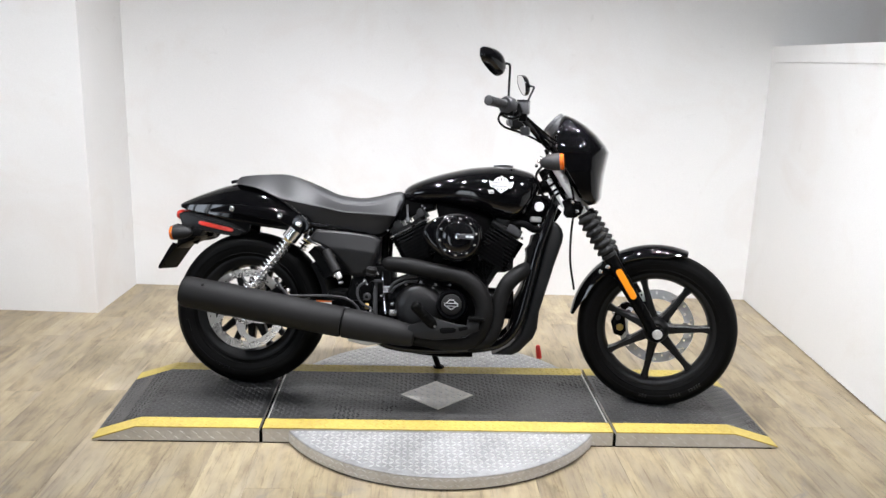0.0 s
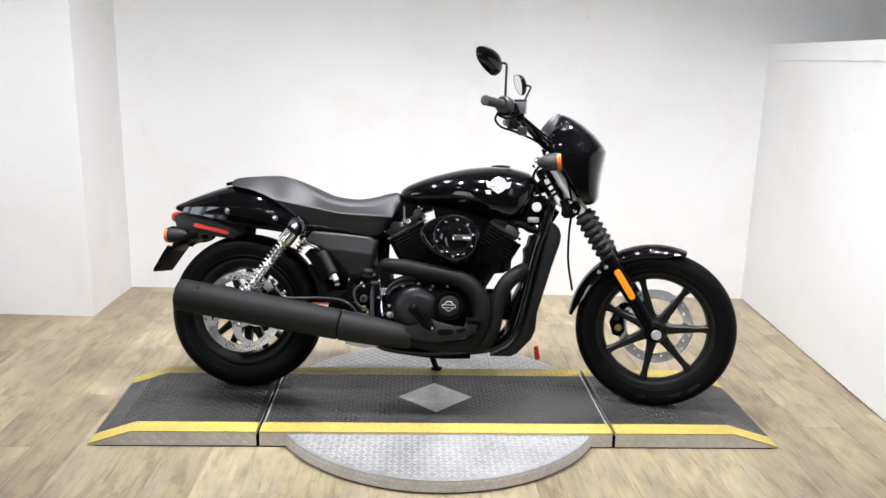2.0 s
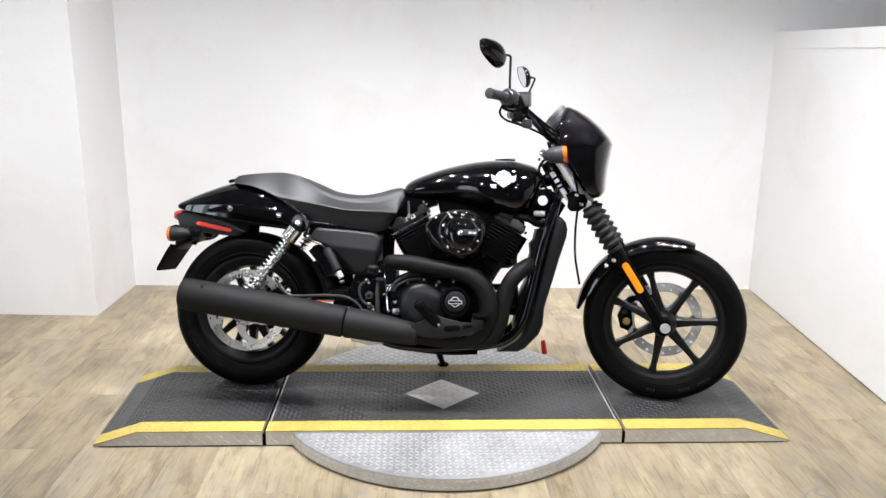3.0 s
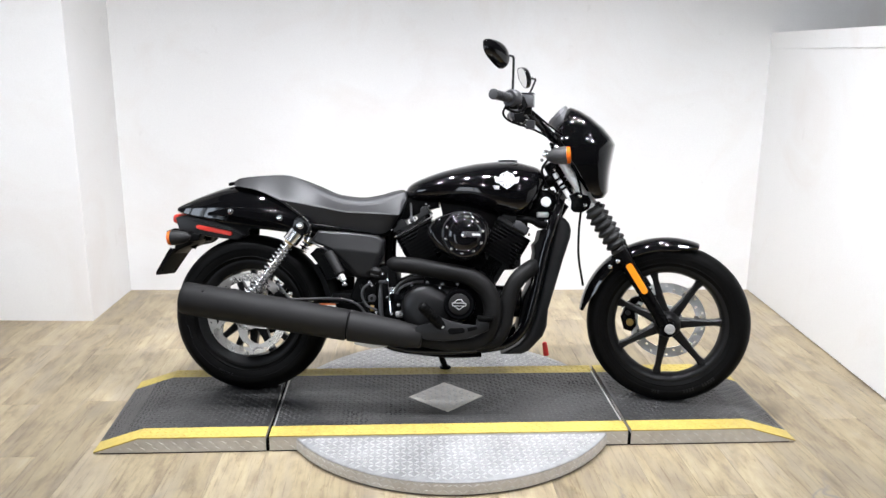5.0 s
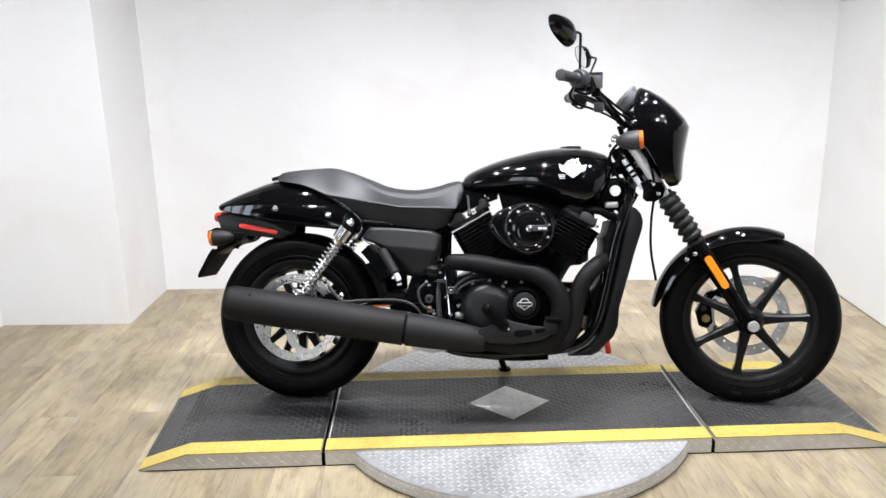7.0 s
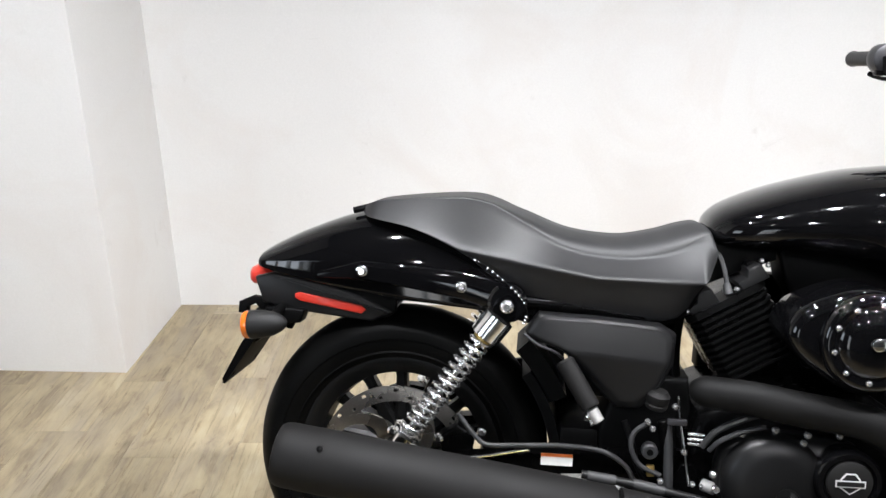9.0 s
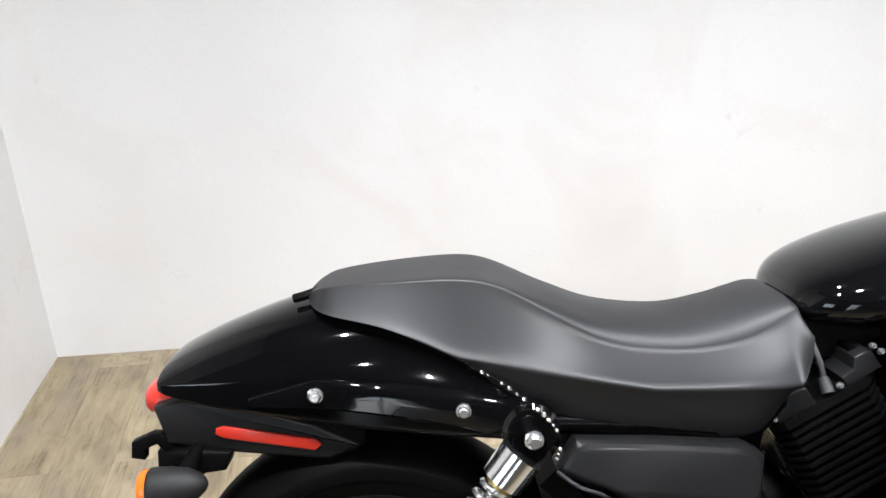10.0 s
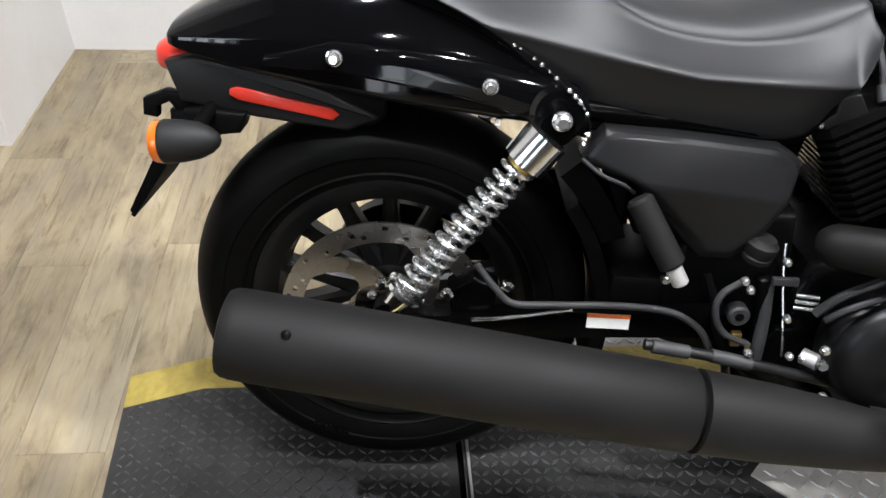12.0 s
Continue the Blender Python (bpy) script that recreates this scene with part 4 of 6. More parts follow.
# fairing: rows from the top lip down; nose profile, and the side edge set back
FAIR = [  # nose x, z, side edge x, z, half width
    (0.400, 1.062, 0.385, 1.050, 0.105),
    (0.430, 1.050, 0.378, 1.018, 0.140),
    (0.470, 1.026, 0.376, 0.985, 0.158),
    (0.512, 0.990, 0.380, 0.950, 0.168),
    (0.542, 0.955, 0.388, 0.915, 0.172),
    (0.556, 0.930, 0.400, 0.885, 0.172),
    (0.550, 0.895, 0.424, 0.855, 0.168),
    (0.542, 0.850, 0.447, 0.815, 0.160),
    (0.537, 0.800, 0.467, 0.780, 0.150),
    (0.536, 0.760, 0.482, 0.752, 0.138),
    (0.526, 0.742, 0.494, 0.738, 0.120),
]


def fairing_mesh(thick=0.005, m=18):
    rows_o = []
    for nx, nz, sx, sz, hw in FAIR:
        o, i_ = [], []
        for j in range(m + 1):
            v = -1 + 2 * j / m
            k = abs(v)
            y = hw * math.sin(v * math.pi / 2)
            f = 1 - math.sqrt(max(0.0, 1 - k ** 2.6))
            o.append(Vector((nx + (sx - nx) * f, y, nz + (sz - nz) * f)))
            i_.append(Vector((nx + (sx - nx) * f - thick * (1 - f) - 0.001, y * 0.965, nz + (sz - nz) * f - thick * 0.3)))
        rows_o.append(o + i_[::-1])
    return loft(rows_o)


steered("headlamp_fairing", M_PAINT, fairing_mesh(), "gloss black quarter fairing", sharp=50)
steered("headlamp_bucket", M_SATIN, turned([(0, 0.05), (0.03, 0.085), (0.10, 0.095), (0.105, 0.09)], (0.40, 0, 0.85), (1, 0, -0.05), 32), "black headlamp shell behind fairing")
gauge = steered("instrument_gauge", M_GAUGE, turned([(0, 0.028), (0.01, 0.039), (0.020, 0.043), (0.040, 0.043), (0.041, 0.046), (0.050, 0.046), (0.052, 0.041)], (0.378, 0, 1.004), (-0.62, 0, 0.60), 36), "round silver instrument gauge")
part("gauge_face", turned([(0.0515, 0.040), (0.0530, 0.039)], (0.378, 0, 1.004), (-0.62, 0, 0.60), 32), M_PAINT, gauge, "dark gauge glass")
part("gauge_bracket", slab([(0.335, 0.985), (0.345, 0.955), (0.43, 0.955), (0.43, 0.985), (0.40, 0.99)], -0.05, 0.05, 0.006), M_SATIN, gauge)


def bullet(name, tip, lens, y, r, parent_steer, stalk_to):
    """A bullet turn signal: pointed dark shell, coloured lens at its open end."""
    a, b = Vector((tip[0], y, tip[1])), Vector((lens[0], y, lens[1]))
    n = (b - a).length
    prof = [(0, 0.002), (n * 0.04, r * 0.32), (n * 0.14, r * 0.58), (n * 0.32, r * 0.82), (n * 0.55, r * 0.95), (n * 0.80, r), (n * 0.84, r), (n * 0.86, r * 0.97)]
    ob = (steered(name, M_GRIP, turned(prof, a, b - a, 32), "black bullet turn signal with amber lens") if parent_steer
          else part(name, turned(prof, a, b - a, 32), M_GAITER, bike, "black bullet turn signal with amber lens"))
    part("lens", turned([(n * 0.865, r * 0.96), (n * 0.95, r * 0.96), (n, r * 0.88), (n * 1.02, r * 0.55), (n * 1.025, r * 0.1)], a, b - a, 32), M_SIGNAL, ob, "amber lens")
    mid = a.lerp(b, 0.45)
    part("stalk", tube([mid, mid.lerp(Vector(stalk_to), 0.5) + Vector((0, 0, 0.004)), Vector(stalk_to)], 0.009, 12, 4, radii=[0.012, 0.009, 0.012]), M_PLAST, ob)
    return ob


for s in (-1, 1):
    bullet("turn_signal", (0.322, 0.885), (0.408, 0.892), s * 0.195, 0.031, True, (0.372, s * 0.115, 0.872))
    bullet("turn_signal", (-0.980, 0.561), (-1.061, 0.554), s * 0.152, 0.0270, False, (-1.01, s * 0.05, 0.575))


def sup(n, k):
    return math.copysign(abs(n) ** k, n)


# fuel tank
TANK = [(-0.214, 0.748, 0.722, 0.030), (-0.200, 0.770, 0.714, 0.062), (-0.163, 0.793, 0.706, 0.092), (-0.079, 0.825, 0.701, 0.118), (0.026, 0.852, 0.688, 0.138),
        (0.085, 0.861, 0.670, 0.145), (0.145, 0.866, 0.654, 0.147), (0.195, 0.864, 0.646, 0.144), (0.240, 0.855, 0.662, 0.133), (0.275, 0.843, 0.715, 0.112), (0.297, 0.822, 0.768, 0.078), (0.304, 0.800, 0.778, 0.040)]


def interp(rows, n):
    pts = [Vector((r[0], r[1], r[2])) for r in rows]
    ws = [Vector((r[3], r[4] if len(r) > 4 else 0, 0)) for r in rows]
    a, b = smooth_line(pts, n), smooth_line(ws, n)
    return [(p.x, p.y, p.z, q.x, q.y) for p, q in zip(a, b)]


def tank_ring(x, zt, zl, w):
    out = []
    h = zt - zl
    for k in range(40):
        a = 2 * math.pi * k / 40
        sy, cz = math.sin(a), math.cos(a)
        if cz >= 0:
            z = zl + h * 0.42 + h * 0.58 * sup(cz, 0.92)
            y = w * sup(sy, 0.86)
        else:
            z = zl + h * 0.42 - h * 0.42 * sup(-cz, 0.62)
            y = w * sup(sy, 0.60) * (1 - 0.10 * (-cz))
        out.append(Vector((x, y + 0.035 * (y / w + 1) * min(1.0, w / 0.1), z)))
    return out


tank = part("fuel_tank", loft([tank_ring(x, zt, zl, w) for x, zt, zl, w, _ in interp(TANK, 5)]), M_PAINT, bike, "gloss black teardrop fuel tank", sharp=60)
part("fuel_cap", turned([(0, 0.037), (0.005, 0.039), (0.012, 0.039), (0.015, 0.036), (0.013, 0.030), (0.016, 0.022)], (0.163, 0.028, 0.867), (0, 0.10, 1), 40), M_FROTOR, tank, "flat steel fuel cap")
# emblem: a plain shield with a bar across, ruled with dark lines, three short stripes below
badge_m = Matrix.Translation((0.157, -0.1475, 0.784)) @ Matrix.Rotation(radians(-14), 4, "X") @ Matrix.Rotation(radians(2), 4, "Z")
EMBLEM = [("tank_emblem", [(-0.026, 0.016), (-0.016, 0.026), (-0.006, 0.029), (0.0, 0.034), (0.006, 0.029), (0.016, 0.026), (0.026, 0.016), (0.024, -0.016), (0.0, -0.033), (-0.024, -0.016)], 0.0, 0.003, M_SILVER),
          ("tank_emblem_bar", [(-0.045, 0.014), (-0.036, 0.010), (0.036, 0.010), (0.045, 0.014), (0.041, -0.006), (0.034, -0.012), (-0.034, -0.012), (-0.041, -0.006)], 0.0, 0.0045, M_SILVER)]
for z in (0.0055, -0.0075):
    EMBLEM.append(("emblem_line", [(-0.034, z + 0.0009), (0.034, z + 0.0009), (0.034, z - 0.0009), (-0.034, z - 0.0009)], 0.0046, 0.0052, M_GREY))
for x in (-0.012, 0.0, 0.012):
    EMBLEM.append(("emblem_line", [(x - 0.0016, 0.024), (x + 0.0016, 0.024), (x + 0.0012, 0.013), (x - 0.0012, 0.013)], 0.0031, 0.0038, M_GREY))
    EMBLEM.append(("emblem_line", [(x - 0.0016, -0.015), (x + 0.0016, -0.015), (x + 0.0012, -0.022), (x - 0.0012, -0.022)], 0.0031, 0.0038, M_GREY))
for k in range(3):
    EMBLEM.append(("emblem_stripe", [(-0.048 + k * 0.002, -0.022 - k * 0.0052), (-0.026, -0.022 - k * 0.0052), (-0.0255, -0.0245 - k * 0.0052), (-0.047 + k * 0.002, -0.0245 - k * 0.0052)], 0.0, 0.002, M_SILVER))
for nm, pts, y0, y1, mt in EMBLEM:
    part(nm, moved(slab(pts, -y0, -y1, 0.0004), badge_m), mt, tank, "plain silver tank badge")
part("tank_bracket", slab([(-0.27, 0.700), (-0.20, 0.722), (-0.09, 0.715), (-0.09, 0.690), (-0.150, 0.669), (-0.232, 0.632), (-0.262, 0.640)], -0.05, 0.05, 0.005), M_PLAST, bike, "black plastic panel under tank")

# seat
SEAT = [(-0.862, 0.768, 0.758, 0.030), (-0.850, 0.776, 0.752, 0.056), (-0.825, 0.784, 0.748, 0.080), (-0.750, 0.792, 0.733, 0.104), (-0.665, 0.797, 0.695, 0.118), (-0.610, 0.790, 0.655, 0.127),
        (-0.545, 0.763, 0.612, 0.136), (-0.465, 0.730, 0.596, 0.142), (-0.375, 0.719, 0.587, 0.142), (-0.305, 0.729, 0.579, 0.139), (-0.262, 0.742, 0.594, 0.134), (-0.228, 0.751, 0.648, 0.124), (-0.212, 0.747, 0.690, 0.113), (-0.206, 0.735, 0.708, 0.100)]


def seat_ring(x, zt, zl, w):
    """A flat top panel to a sewn seam, a sloped flank below it, and a tucked-in skirt under a second crease."""
    h = zt - zl
    f = min(1.0, max(0.0, (x + 0.66) / 0.24))
    f = f * f * (3 - 2 * f)
    sa, sb = 0.70 - 0.10 * f, 0.975 - 0.145 * f
    crease = 0.660 + 0.17 * max(0.0, -0.42 - x) if x < -0.42 else 0.660 - 0.03 * (x + 0.42)
    g = min(1.0, max(0.0, (x + 0.66) / 0.10))
    lb = min(0.60, max(0.05, (crease - zl) / h))
    crown = 1.045 - (0.011 - 0.007 * f) / h * min(1.0, w / 0.1)
    crown = max(crown, sb + 0.008)
    half_ = [(0.0, crown), (sa * 0.45, crown - 0.004), (sa * 0.72, crown - (crown - sb) * 0.36), (sa * 0.90, sb + (crown - sb) * 0.42), (sa * 0.97, sb + (crown - sb) * 0.14), (sa, sb - 0.008), (sa + 0.007, sb - 0.026)]
    a0, b0, a1, b1 = sa + 0.012, sb - 0.050, 0.972, lb + 0.034
    for k in range(9):
        u = k / 8
        half_.append((a0 + (a1 - a0) * u, b1 + (b0 - b1) * (1 - u) ** 1.15))
    half_ += [(0.988, lb + 0.014), (0.995, lb - 0.006), (0.985, lb - 0.026), (0.975 - 0.055 * g, lb * 0.62), (0.955 - 0.085 * g, lb * 0.30), (0.935 - 0.105 * g, 0.07), (0.92 - 0.105 * g, 0.02), (0.89 - 0.10 * g, 0.0)]
    k = (0.006 + 0.014 * f) * min(1.0, w / 0.1)
    right = [Vector((x, -w * a + k * (1 - a), zl + h * b)) for a, b in half_]
    left = [Vector((x, w * a + k * (1 + a), zl + h * b)) for a, b in half_[:0:-1]]
    return right + left


seat = part("seat", loft([seat_ring(x, zt, zl, w) for x, zt, zl, w, _ in interp(SEAT, 6)]), M_VINYL, bike, "black vinyl solo seat with stitched seam", sharp=70)
rows = interp(SEAT, 6)
part("seat_tab", tube([(-0.845, -0.01, 0.770), (-0.868, -0.02, 0.764), (-0.884, -0.02, 0.760)], 0.0065, 8, 4), M_PLAST, seat, "black rear seat tab")
part("seat_pan", loft([[Vector((x, y * w, z)) for y, z in ((-0.82, zl + 0.004), (-0.77, zl - 0.007), (0.77, zl - 0.007), (0.82, zl + 0.004))] for x, zt, zl, w, _ in rows[22:-8:3]]), M_PLAST, seat)

# rear mudguard, struts, tail
FENDER = [(-1.062, 0.674, 0.660, 0.056), (-1.058, 0.680, 0.654, 0.076), (-1.030, 0.696, 0.645, 0.084), (-0.978, 0.720, 0.634, 0.091), (-0.892, 0.751, 0.620, 0.099), (-0.800, 0.768, 0.607, 0.106), (-0.700, 0.766, 0.596, 0.110), (-0.610, 0.728, 0.588, 0.112), (-0.540, 0.672, 0.582, 0.112), (-0.500, 0.630, 0.580, 0.108)]


def fender_ring(x, zt, zl, w):
    h = zt - zl
    half_ = [(0.0, 1.0), (0.25, 0.985), (0.47, 0.93), (0.66, 0.84), (0.80, 0.72), (0.90, 0.59), (0.958, 0.49), (0.985, 0.43), (0.998, 0.40), (1.001, 0.37), (1.004, 0.05), (1.002, 0.02), (0.98, 0.0), (0.90, 0.02), (0.84, 0.14), (0.4, 0.2)]
    k = 0.02 * min(1.0, w / 0.1)
    return [Vector((x, -w * a + k * (1 - a), zl + h * b)) for a, b in half_] + [Vector((x, w * a + k * (1 + a), zl + h * b)) for a, b in half_[:0:-1]]


part("rear_fender", loft([fender_ring(x, zt, zl, w) for x, zt, zl, w, _ in interp(FENDER, 5)]), M_PAINT, bike, "gloss black bobbed rear mudguard", sharp=55)
part("inner_fender", loft([[Vector((x, y, z)) for y, z in ((-0.075, z0), (-0.075, z1), (0.075, z1), (0.075, z0))] for x, z0, z1 in ((-0.92, 0.605, 0.64), (-0.70, 0.590, 0.66), (-0.60, 0.578, 0.64), (-0.52, 0.555, 0.62), (-0.49, 0.49, 0.60), (-0.47, 0.44, 0.58))]), M_PLAST, bike, "black plastic inner mudguard")
for s in (-1, 1):
    part("fender_stay", slab([(-0.860, 0.610), (-0.788, 0.606), (-0.790, 0.572), (-0.805, 0.560), (-0.860, 0.552)], s * 0.060, s * 0.074, 0.004), M_PLAST, bike, "black stay inside mudguard")
strut_y = [(-0.935, 0.645, -0.099), (-0.85, 0.656, -0.106), (-0.76, 0.648, -0.113), (-0.664, 0.636, -0.120), (-0.586, 0.616, -0.128)]
for s in (1, -1):
    rings = []
    for (x, z, y), hh in zip(strut_y, (0.006, 0.018, 0.021, 0.024, 0.028)):
        rings.append([Vector((x, s * (y - o), z + k)) for o, k in ((-0.012, hh), (0.001, hh), (0.0042, hh * 0.82), (0.0066, 0.0), (0.0074, -hh * 0.8), (0.004, -hh), (-0.012, -hh))])
    st = part("fender_strut", loft(rings), M_PAINT, bike, "gloss black mudguard strut")
    part("strut_end", disc_y(-0.577, 0.609, s * -0.112, s * -0.140, 0.036, 0.006), M_PAINT, st)
    for (x, z), rr, yy in (((-0.848, 0.656), 0.0088, 0.112), ((-0.661, 0.635), 0.0085, 0.126), ((-0.577, 0.609), 0.0105, 0.1625)):
        part("bolt", turned([(0, rr * 1.15), (0.003, rr * 1.15), (0.0035, rr * 0.95), (0.009, rr * 0.9), (0.012, rr * 0.6)], (x, s * -yy, z), (0, -s, 0), 20), M_SPRING, st, "chrome strut bolt")
# lamp glints along the mudguard edge, shaped as bright beads on a thread
GLINT_LINE = smooth_line([(-0.652, -0.127, 0.692), (-0.622, -0.132, 0.678), (-0.586, -0.138, 0.652), (-0.556, -0.144, 0.626), (-0.541, -0.146, 0.600), (-0.546, -0.146, 0.576)], 4)
harness = part("beaded_harness", tube(GLINT_LINE, 0.0008, 6, 1, curved=False), M_PLAST, bike, "thin black thread of beads shaped as lamp glints")
for p in GLINT_LINE:
    if math.sin(p.x * 2711) > -0.35:
        bm = bmesh.new()
        bmesh.ops.create_icosphere(bm, subdivisions=1, radius=0.0014 + 0.0022 * abs(math.sin(p.x * 913)), matrix=Matrix.Translation(p))
        part("bead", bm, M_SPRING, harness, "small bright bead for a lamp glint")
tail = part("tail_lamp_housing", slab([(-1.068, 0.640), (-1.030, 0.650), (-0.93, 0.634), (-0.860, 0.613), (-0.800, 0.585), (-0.795, 0.580), (-0.838, 0.560), (-0.93, 0.570), (-0.99, 0.577), (-1.052, 0.590)], -0.077, 0.077, 0.007), M_DENIM, bike, "matte black plastic tail lamp housing")
tail.location.z -= 0.009
for s in (-1, 1):
    part("side_reflector", slab([(-0.986, 0.611), (-0.976, 0.614), (-0.856, 0.592), (-0.848, 0.584), (-0.856, 0.576), (-0.976, 0.597), (-0.987, 0.603)], s * 0.076, s * 0.081, 0.002), M_RED, tail, "long red side reflector")
part("tail_lens", loft([[Vector((-1.068 + dx, 0.002 + 0.054 * k * sup(math.cos(a), 0.6), 0.636 + 0.021 * k * sup(math.sin(a), 0.7))) for a in (2 * math.pi * i / 24 for i in range(24))] for dx, k in ((0.03, 1.0), (0.0, 1.0), (-0.014, 0.92), (-0.022, 0.74), (-0.026, 0.4))]), M_RED, tail, "red tail lamp lens")
part("bracket_hook", slab([(-1.046, 0.596), (-1.075, 0.600), (-1.104, 0.588), (-1.106, 0.566), (-1.088, 0.563), (-1.086, 0.578), (-1.070, 0.585), (-1.050, 0.560), (-1.034, 0.568)], -0.066, -0.046, 0.003), M_PLAST, tail)
part("bracket_block", slab([(-1.070, 0.575), (-1.000, 0.582), (-0.99, 0.560), (-1.010, 0.540), (-1.055, 0.520), (-1.072, 0.505)], -0.07, 0.07, 0.006), M_PLAST, tail)
part("bracket_arm", tube([(-0.99, 0, 0.585), (-1.01, 0, 0.565), (-1.03, 0, 0.53)], 0.016, 12, 4), M_PLAST, tail)
for s in (-1, 1):
    part("signal_mount", slab([(-1.045, 0.583), (-1.02, 0.586), (-0.965, 0.582), (-0.975, 0.555), (-1.03, 0.548)], s * 0.04, s * 0.09, 0.006), M_PLAST, tail)
# plate bracket: a thin black plate across the tail, sloping back, with four slots
plate_m = Matrix.Translation((-1.070, 0, 0.516)) @ Matrix.Rotation(radians(34), 4, "Y")
bm = bmesh.new()
holes = {(1, 1), (5, 1), (1, 4), (5, 4)}
gy = [-0.080, -0.066, -0.052, -0.02, 0.015, 0.062, 0.077, 0.092]
gz = [-0.118, -0.104, -0.094, -0.05, -0.020, -0.011, 0.0]
gv = [[bm.verts.new(plate_m @ Vector((0, y, z))) for y in gy] for z in gz]
for j in range(6):
    for i in range(7):
        if (i, j) in holes:
            continue
        bm.faces.new((gv[j][i], gv[j][i + 1], gv[j + 1][i + 1], gv[j + 1][i]))
r = bmesh.ops.extrude_face_region(bm, geom=bm.faces[:])
bmesh.ops.translate(bm, vec=(0.005, 0, -0.003), verts=[v for v in r["geom"] if isinstance(v, bmesh.types.BMVert)])
plate = part("plate_bracket", bm, M_GAP, bike, "empty black number plate bracket", sharp=20)
for y in (-0.080, 0.088):
    part("plate_flange", moved(slab([(0.002, 0.0), (-0.012, -0.006), (-0.012, -0.030), (-0.004, -0.112), (0.002, -0.116)], y, y + 0.004, 0.0), plate_m), M_GAP, plate)
# shocks
for s in (-1, 1):
    y = s * -0.150
    top, low = Vector((-0.581, y, 0.598)), Vector((-0.779, y, 0.330))
    d = (low - top).normalized()
    shock = part("shock_absorber", rod(top + d * 0.02, low, 0.0075, seg=16), M_CHROME, bike, "chrome coil-over rear shock absorber")
    part("upper_eye", disc_y(top.x, top.z, y - 0.012, y + 0.012, 0.021), M_SATIN, shock)
    part("shroud", turned([(0.0, 0.020), (0.003, 0.0285), (0.046, 0.0285), (0.048, 0.025)], top + d * 0.012, d, 32), M_CHROME, shock, "polished chrome shroud")
    part("collar", turned([(0, 0.018), (0.006, 0.018)], top + d * 0.060, d, 20), M_BRASS, shock)
    n = 0.214
    _, u, w = basis(d)
    hel = []
    turns = 13.5
    for k in range(int(turns * 18) + 1):
        a = 2 * math.pi * k / 18
        hel.append(top + d * (0.066 + n * k / (turns * 18)) + (u * math.cos(a) + w * math.sin(a)) * 0.0192)
    part("spring", tube(hel, 0.0035, 8, 1, curved=False), M_SPRING, shock, "chrome coil spring")
    part("spring_seat", turned([(0, 0.020), (0.004, 0.029), (0.010, 0.029), (0.016, 0.018), (0.04, 0.014)], top + d * 0.284, d, 28), M_CHROME, shock)
    part("lower_eye", disc_y(low.x, low.z, y - 0.014, y + 0.014, 0.018), M_SATIN, shock)

# swingarm and things on it
for s in (-1, 1):
    arm = part("swingarm", loft([[Vector((x, s * -0.112 + a, z + b)) for a, b in ((-0.016, -h * 0.25), (0.016, -h * 0.25), (0.016, h), (-0.016, h))] for x, z, h in ((-0.20, 0.315, 0.028), (-0.45, 0.300, 0.030), (-0.70, 0.284, 0.028), (-0.83, 0.280, 0.022))]), M_SATIN, bike, "black swingarm")
part("swingarm_pivot", disc_y(-0.215, 0.318, -0.14, 0.14, 0.034, 0.004), M_SATIN, bike)
sticker = part("warning_label", box((-0.508, -0.1300, 0.307), (-0.450, -0.1290, 0.330)), M_WHITE, bike, "white sticker with orange stripe")
part("stripe", box((-0.508, -0.1308, 0.3240), (-0.450, -0.1297, 0.330)), M_ORANGE, sticker)
part("belt_guard", slab([(-0.72, 0.355), (-0.63, 0.435), (-0.50, 0.452), (-0.42, 0.42), (-0.42, 0.33), (-0.60, 0.305)], 0.092, 0.112, 0.006), M_PLAST, bike, "black drive belt guard")
part("rear_caliper", slab([(-0.70, 0.345), (-0.665, 0.37), (-0.63, 0.35), (-0.64, 0.30), (-0.69, 0.295)], -0.118, -0.072, 0.006), M_SATIN, bike, "black rear brake caliper")
for x, z in ((-0.788, 0.354), (-0.70, 0.343), (-0.619, 0.36)):
    part("caliper_bolt", bolt((x, -0.119, z), (0, -1, 0), 0.009, 0.008), M_CHROME, bike, "bright bolt head")
part("brake_hose", tube([(-0.663, -0.128, 0.396), (-0.635, -0.134, 0.363), (-0.610, -0.136, 0.343), (-0.555, -0.136, 0.344), (-0.468, -0.136, 0.348), (-0.399, -0.136, 0.342), (-0.357, -0.136, 0.318), (-0.336, -0.138, 0.285)], 0.0048, 10, 8), M_GRIP, bike, "grey-black rear brake hose")
part("brake_line", tube([(-0.665, -0.131, 0.311), (-0.616, -0.132, 0.318), (-0.556, -0.132, 0.331), (-0.53, -0.132, 0.336)], 0.003, 8, 6), M_CHROME, bike, "thin bright brake line")

# side cover with a raised upper panel, and its scooped face
side = part("side_cover", slab([(-0.545, 0.556), (-0.520, 0.594), (-0.42, 0.589), (-0.305, 0.580), (-0.276, 0.562), (-0.278, 0.510), (-0.305, 0.452), (-0.335, 0.424), (-0.378, 0.424), (-0.418, 0.462), (-0.470, 0.528)], -0.09, -0.138, 0.012, 4), M_DENIM, bike, "satin charcoal side cover")
